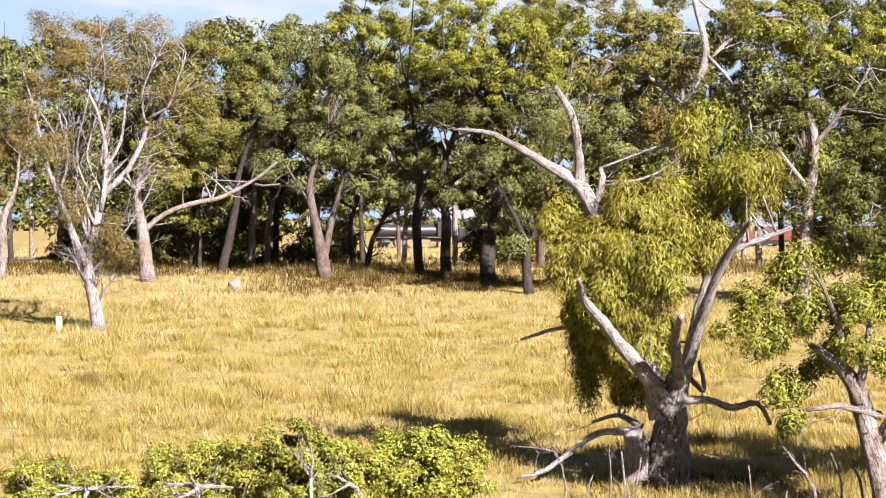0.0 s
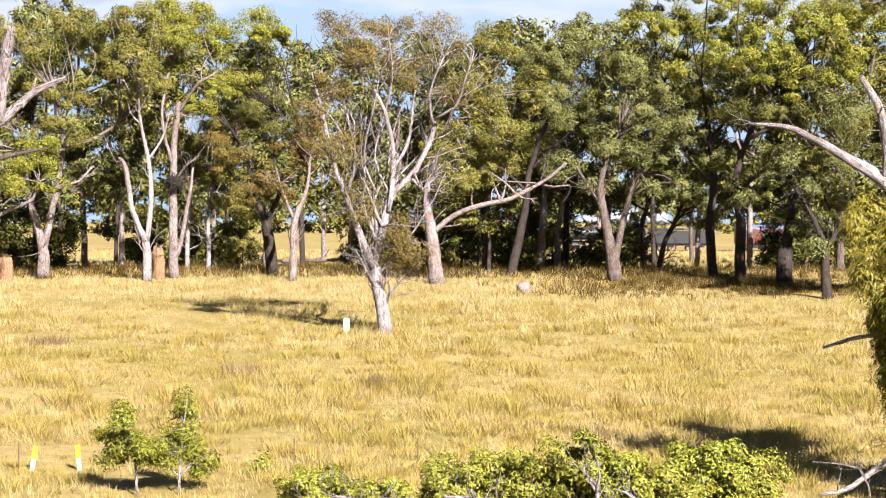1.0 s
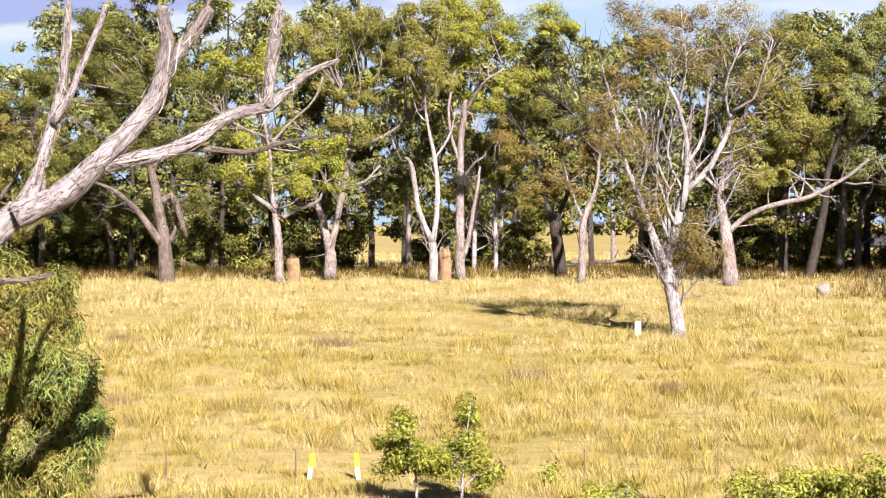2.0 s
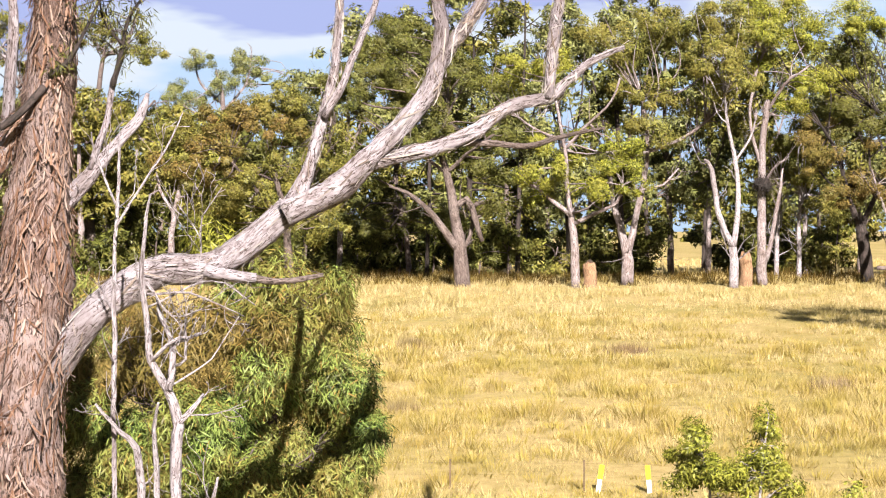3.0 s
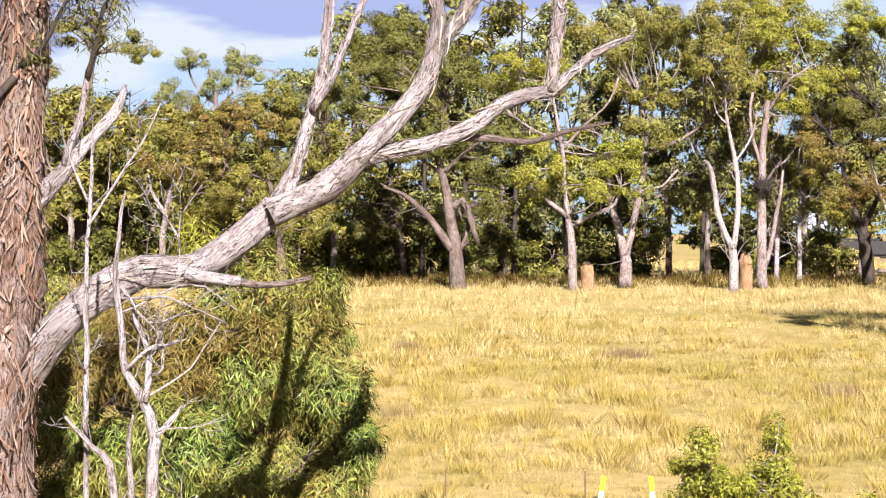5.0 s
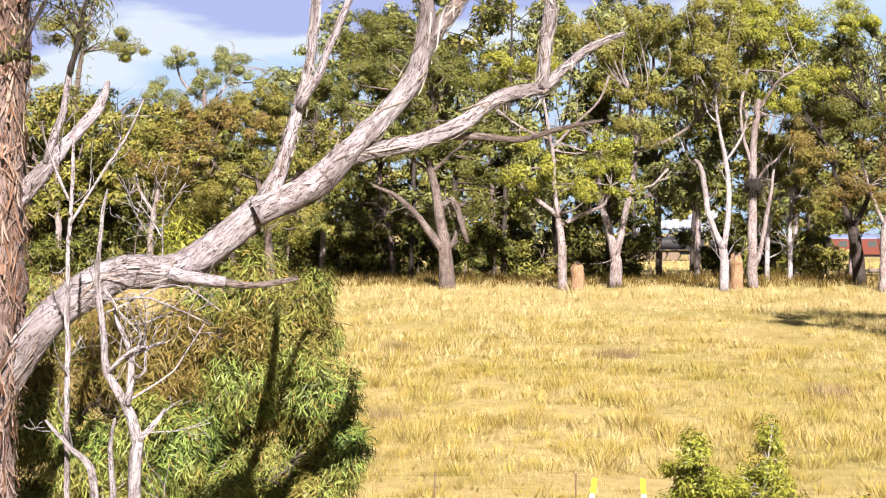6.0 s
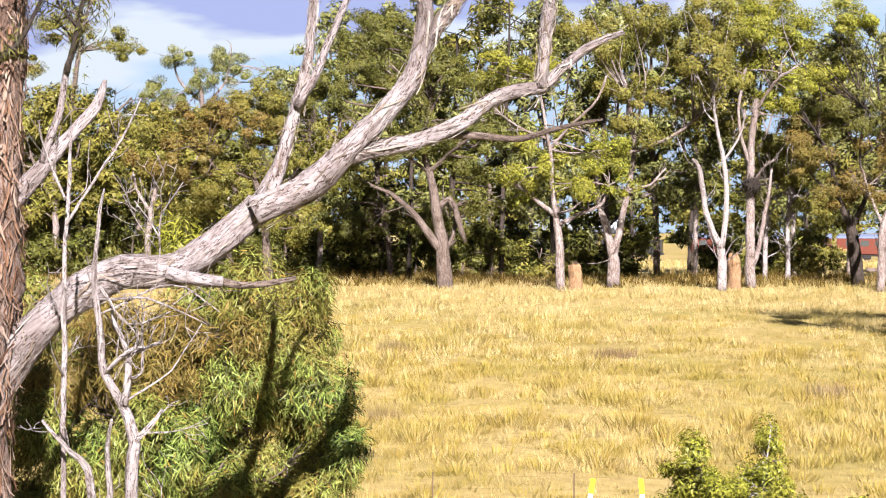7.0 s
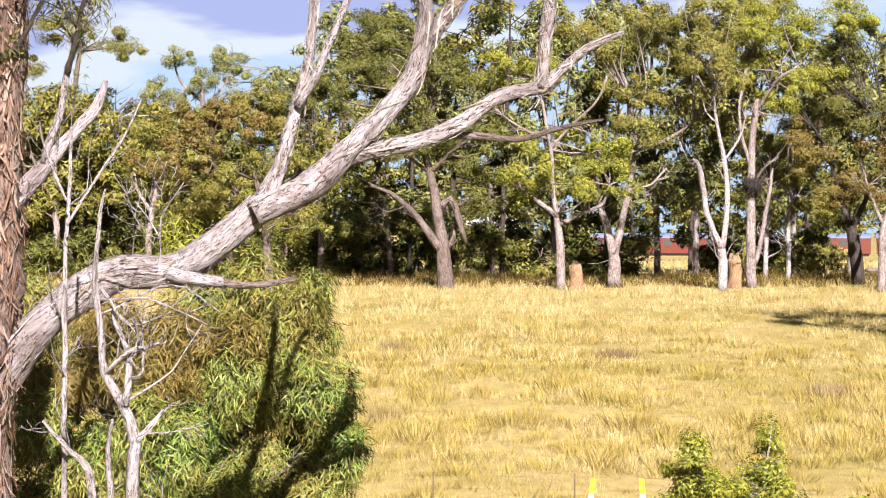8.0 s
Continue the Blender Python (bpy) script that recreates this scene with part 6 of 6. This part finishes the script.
# ---- small things in the paddock ----
def box(bm, sx, sy, sz, x, y, z, bevel=0.0):
    made = bmesh.ops.create_cube(bm, size=1, matrix=pose(x, y, z) @ Matrix.Diagonal((sx, sy, sz, 1)))
    if bevel:
        edges = list({e for v in made["verts"] for e in v.link_edges})
        bmesh.ops.bevel(bm, geom=edges, offset=bevel, segments=2, affect="EDGES")
    return bm


def rod(bm, r, length, m, sides=12, r2=None):
    bmesh.ops.create_cone(bm, cap_ends=True, segments=sides, radius1=r, radius2=r if r2 is None else r2, depth=length, matrix=m)
    return bm


def rooted(name, label, category, x, y, turn=0, group="", tilt=0):
    root = tagged(new(name), label, category, group)
    root.matrix_world = pose(x, y, float(ground_z(x, y)), 0, tilt, turn)
    return root


WHITE = plain("white_plastic", (0.42, 0.42, 0.41), 0.5, var=0.08)
YELLOW = plain("yellow_plastic", (0.36, 0.30, 0.015), 0.5, var=0.1)
STEEL = plain("rusty_steel", (0.10, 0.07, 0.05), 0.7, 0.4)


def sleeve(bm, w, h, z0, wall=0.006):
    for sx, sy, x, y in ((w, wall, 0, w / 2), (w, wall, 0, -w / 2), (wall, w - wall, w / 2, 0), (wall, w - wall, -w / 2, 0)):
        box(bm, sx, sy, h, x, y, z0 + h / 2)
    return bm


def tree_guard(x, y):
    root = rooted("tree_guard", "white plastic tree guard sleeve standing in dry grass", "tree guard", x, y, 20)
    part("sleeve", sleeve(bmesh.new(), 0.18, 0.5, -0.02), WHITE, root)
    part("stake", box(bmesh.new(), 0.02, 0.02, 0.54, 0.105, 0, 0.24, 0.003), BARK["stump"], root, "thin wooden stake")


def marker_post(x, y, tilt):
    root = rooted("marker_post", "leaning white marker post with yellow top", "marker post", x, y, 15, "marker posts by the fence", tilt)
    part("lower_sleeve", sleeve(bmesh.new(), 0.07, 0.26, -0.04), WHITE, root, "white lower sleeve")
    part("upper_sleeve", sleeve(bmesh.new(), 0.078, 0.24, 0.22), YELLOW, root, "bright yellow upper sleeve")
    part("stake", box(bmesh.new(), 0.02, 0.02, 0.56, 0.0, 0.0, 0.17, 0.002), STEEL, root)


def wire_fence(posts):
    """Star pickets with two wires strung between them."""
    x0, y0 = posts[0]
    root = rooted("wire_fence", "low wire fence on thin rusty steel pickets", "fence", x0, y0)
    z0 = float(ground_z(x0, y0))
    for x, y in posts:
        bm = bmesh.new()
        z = float(ground_z(x, y)) - z0
        for k in range(3):
            bmesh.ops.create_cube(bm, size=1, matrix=pose(x - x0, y - y0, z + 0.22, 0, 0, 120 * k) @ Matrix.Translation((0.006, 0, 0)) @ Matrix.Diagonal((0.014, 0.005, 0.64, 1)))
        part("picket", bm, STEEL, root)
    for h in (0.28, 0.48):
        for (xa, ya), (xb, yb) in zip(posts, posts[1:]):
            pa = Vector((xa - x0, ya - y0, float(ground_z(xa, ya)) - z0 + h))
            pb = Vector((xb - x0, yb - y0, float(ground_z(xb, yb)) - z0 + h))
            bm = rod(bmesh.new(), 0.0012, (pb - pa).length, Matrix.Translation((pa + pb) / 2) @ (pb - pa).to_track_quat("Z", "Y").to_matrix().to_4x4(), 5)
            part("wire", bm, STEEL, root)


def boulder(x, y, size):
    bm = bmesh.new()
    bmesh.ops.create_icosphere(bm, subdivisions=3, radius=1)
    for v in bm.verts:
        k = 1 + 0.28 * noise.noise(v.co * 1.6) + 0.1 * noise.noise(v.co * 4)
        v.co = Vector((v.co.x * size * 0.95, v.co.y * size * 0.8, v.co.z * size)) * k
    rock = part("boulder", bm, plain("pale_stone", (0.12, 0.105, 0.105), 0.9, var=0.2, scale=5), None, smooth=True)
    rock.matrix_world = pose(x, y, float(ground_z(x, y)) + size * 0.55)
    return tagged(rock, "pale lichen-grey boulder half sunk in grass", "rock")


def stump(label, x, y, r, h, seed):
    """A snapped-off trunk with a ragged top."""
    rng = np.random.default_rng(seed)
    root = rooted("tree_stump", label, "tree stump", x, y)
    v, f, uv = [], [], []
    tube(smooth_line([(0, 0, -0.1, r * 1.25), (0.02, 0, h * 0.35, r), (-0.03, 0, h * 0.8, r * 0.95), (-0.05, 0, h, r * 0.7)], 0.12), 14, 0.25, rng, v, f, uv)
    for q in v[-14:]:
        q.z += rng.uniform(-0.3, 0.12)
    put("trunk", mesh_of("stump", v, f, True, uv), BARK["stump"], root)


def log(label, x, y, turn, length, r, z=0.0, bark_kind="grey"):
    rng = np.random.default_rng(int(x * 10) % 97 + 3)
    root = rooted("fallen_log", label, "log", x, y, turn)
    v, f, uv = [], [], []
    tube(smooth_line([(-length / 2, 0, r * 0.8 + z, r), (-length * 0.1, 0.1, r * 0.9 + z, r * 0.9), (length * 0.2, -0.05, r + z, r * 0.8), (length / 2, 0.1, r + 0.1 + z, r * 0.4)], 0.2), 10, 0.2, rng, v, f, uv)
    put("trunk", mesh_of("log", v, f, True, uv), BARK[bark_kind], root)
    v, f, uv = [], [], []
    tube(smooth_line([(length * 0.1, 0, r + z, r * 0.5), (length * 0.2, 0.2, r * 3 + z, r * 0.35), (length * 0.26, 0.3, r * 6 + z, r * 0.15)], 0.2), 8, 0.15, rng, v, f, uv)
    put("branch", mesh_of("branch", v, f, True, uv), BARK[bark_kind], root)


tree_guard(-12.45, 64.2)
marker_post(-12.95, 36.8, 9)
marker_post(-12.12, 37.07, -5)
wire_fence([(-18.4, 34.4), (-15.29, 35.88), (-13.17, 36.71), (-8.26, 38.1), (-5.96, 38.5)])
boulder(-8.64, 82.5, 0.3)
stump("short broken orange-brown stump beside a pale gum", -31.55, 84.25, 0.27, 1.15, 3)
stump("short broken orange-brown stump beside a white gum", -25.6, 87.3, 0.28, 1.45, 4)
log("grey fallen log in the far grass", -22.6, 106.0, 15, 3.4, 0.12, 0.3)
log("grey fallen branch on the grass beside the bushes", -1.0, 41.5, 10, 1.6, 0.03)

# ---- railway ----
RAIL_AZ = -12.0
RAIL_MID = (290 * math.sin(radians(RAIL_AZ)), 290 * math.cos(radians(RAIL_AZ)))
RAIL_WAY = (-math.cos(radians(RAIL_AZ)), math.sin(radians(RAIL_AZ)))
RAIL_TURN = math.degrees(math.atan2(RAIL_WAY[1], RAIL_WAY[0]))
RAIL_Z, SPEED = -4.85, 15.1
RED = plain("carriage_red", (0.07, 0.017, 0.012), 0.4, var=0.2)
ROOF = plain("carriage_roof", (0.085, 0.105, 0.18), 0.35, 0.2, var=0.15)
BLACK = plain("loco_black", (0.018, 0.018, 0.022), 0.35, var=0.3)
IRON = plain("rail_iron", (0.12, 0.09, 0.07), 0.5, 0.6)


def pane_glass():
    m, nt, out = nodes_of("window_glass")
    b = surface(nt, out, (0.03, 0.035, 0.04), 0.06)
    b.inputs["Specular IOR Level"].default_value = 0.8
    return m


GLASS = pane_glass()


def along(s, z=RAIL_Z):
    return pose(RAIL_MID[0] + RAIL_WAY[0] * s, RAIL_MID[1] + RAIL_WAY[1] * s, z, 0, 0, RAIL_TURN)


def railway():
    root = tagged(new("railway_track"), "straight railway track on a low gravel bank", "railway", kind="structure")
    root.matrix_world = along(0)
    bm = bmesh.new()
    box(bm, 420, 3.2, 0.5, 0, 0, -0.45, 0.15)
    part("ballast", bm, plain("gravel", (0.1, 0.09, 0.08), 0.95, var=0.4, scale=20), root)
    for y in (-0.72, 0.72):
        part("rail", box(bmesh.new(), 420, 0.07, 0.16, 0, y, -0.12), IRON, root)


def wheel(parent, x, y, r):
    w = part("wheel", rod(bmesh.new(), r, 0.13, pose(x, y, r, 90), 20), IRON, parent)
    return w


def carriage():
    """A coach with its nose end at x = 0, running towards +x."""
    root = tagged(new("railway_carriage"), "red railway carriage with blue-grey roof", "railway carriage", "carriages of the train")
    part("body", box(bmesh.new(), 19.6, 2.8, 2.25, -10, 0, 2.1, 0.06), RED, root)
    bm = bmesh.new()
    rod(bm, 1.5, 19.8, pose(-10, 0, 3.0, 0, 90) @ Matrix.Diagonal((0.58, 1, 1, 1)), 24)
    bmesh.ops.bisect_plane(bm, geom=bm.verts[:] + bm.edges[:] + bm.faces[:], plane_co=(0, 0, 3.2), plane_no=(0, 0, -1), clear_outer=True)
    bmesh.ops.holes_fill(bm, edges=[e for e in bm.edges if e.is_boundary])
    part("roof", bm, ROOF, root)
    part("underframe", box(bmesh.new(), 19.2, 2.3, 0.3, -10, 0, 0.83, 0.03), BLACK, root)
    for k in range(9):
        for y in (-1.405, 1.405):
            part("window", box(bmesh.new(), 1.15, 0.03, 0.8, -2.0 - 2.0 * k, y, 2.5, 0.01), GLASS, root)
    for x in (-3.2, -16.8):
        part("bogie", box(bmesh.new(), 3.4, 2.1, 0.35, x, 0, 0.55, 0.04), BLACK, root)
        for dx in (-1.1, 1.1):
            for y in (-0.72, 0.72):
                wheel(root, x + dx, y, 0.46)
    return root


def locomotive():
    root = tagged(new("steam_locomotive"), "black steam locomotive pulling a passenger train", "locomotive")
    bm = rod(bmesh.new(), 0.95, 8.0, pose(-5.6, 0, 2.55, 0, 90), 28)
    part("boiler", bm, BLACK, root)
    part("smokebox", rod(bmesh.new(), 1.0, 1.9, pose(-1.5, 0, 2.55, 0, 90), 28), BLACK, root)
    part("smokebox_door", rod(bmesh.new(), 0.8, 0.2, pose(-0.5, 0, 2.55, 0, 90), 24, 0.5), BLACK, root)
    part("chimney", rod(bmesh.new(), 0.3, 0.75, pose(-1.4, 0, 3.75), 20, 0.36), BLACK, root)
    for x in (-4.5, -7.0):
        bm = bmesh.new()
        bmesh.ops.create_uvsphere(bm, u_segments=16, v_segments=10, radius=0.42, matrix=pose(x, 0, 3.45))
        part("dome", bm, BLACK, root, smooth=True)
    part("running_board", box(bmesh.new(), 11.2, 2.7, 0.08, -5.8, 0, 1.65), BLACK, root)
    part("buffer_beam", box(bmesh.new(), 0.2, 2.6, 0.5, -0.2, 0, 1.1, 0.02), RED, root, "red buffer beam")
    part("frame", box(bmesh.new(), 11.5, 1.0, 0.6, -6.0, 0, 1.2), BLACK, root)
    part("cab", box(bmesh.new(), 2.4, 2.8, 2.3, -10.8, 0, 2.8, 0.04), BLACK, root)
    part("cab_roof", box(bmesh.new(), 2.9, 2.9, 0.14, -10.9, 0, 4.0, 0.05), BLACK, root)
    for y in (-1.405, 1.405):
        part("cab_window", box(bmesh.new(), 0.8, 0.03, 0.7, -10.6, y, 3.2, 0.01), GLASS, root)
        part("cylinder", rod(bmesh.new(), 0.4, 1.2, pose(-1.7, y * 0.85, 0.9, 0, 90), 18), BLACK, root)
        for x in (-4.0, -5.9, -7.8):
            wheel(root, x, y * 0.51, 0.85)
        for x in (-1.2, -2.4, -10.2):
            wheel(root, x, y * 0.51, 0.45)
    return root


def tender():
    root = tagged(new("locomotive_tender"), "black coal tender behind the locomotive", "tender")
    part("tank", box(bmesh.new(), 8.6, 2.8, 1.9, -4.6, 0, 2.0, 0.05), BLACK, root)
    bm = bmesh.new()
    bmesh.ops.create_grid(bm, x_segments=22, y_segments=8, size=0.5, matrix=pose(-4.2, 0, 2.95) @ Matrix.Diagonal((6.5, 2.4, 1, 1)))
    for v in bm.verts:
        v.co.z += 0.25 * (1 - (v.co.y / 1.3) ** 2) + random.uniform(0, 0.14)
    part("coal", bm, BLACK, root)
    part("underframe", box(bmesh.new(), 9.0, 2.2, 0.3, -4.6, 0, 0.9), BLACK, root)
    for x in (-1.6, -3.4, -6.0, -7.8):
        for y in (-0.72, 0.72):
            wheel(root, x, y, 0.46)
    return root


def steam_cloud():
    """Rolling puffs of pale steam that trail from the chimney."""
    m, nt, out = nodes_of("steam")
    n = noise_tex(nt, coords(nt), 0.8, 5)
    surface(nt, out, ramp(nt, n, [(0.3, (0.14, 0.16, 0.22)), (0.7, (0.2, 0.22, 0.27))]), 1.0, n, 1.0, 0.3)
    root = tagged(new("steam_cloud"), "pale bluish steam trailing from the locomotive", "steam")
    rng = np.random.default_rng(44)
    for k in range(17):
        s = k / 16
        bm = bmesh.new()
        bmesh.ops.create_icosphere(bm, subdivisions=3, radius=0.45 + 0.5 * s ** 0.6)
        o = Vector(rng.normal(size=3) * 5)
        for v in bm.verts:
            v.co *= 1 + 0.45 * noise.noise(v.co * 1.1 + o) + 0.2 * noise.noise(v.co * 2.7 + o)
            v.co += Vector((-2.5 - 12 * s, 0, 4.4 + 1.0 * s ** 0.5)) + Vector((0, o.y * 0.12 * s, o.z * 0.12 * s))
        part("puff", bm, m, root, smooth=True)
    return root


railway()
loco, coal_tender, steam = locomotive(), tender(), steam_cloud()
first = carriage()
train = [(loco, -51.0), (steam, -51.0), (coal_tender, -51.0 - 12.6)]
for k in range(6):
    coach = first if k == 0 else copy_thing(first, along(0))
    train.append((coach, -76.5 - 20.4 * k))


def motions():
    for vehicle, start in train:
        walk(vehicle, [(0.5 * k, along(start + SPEED * 0.5 * k)) for k in range(17)])


motions()
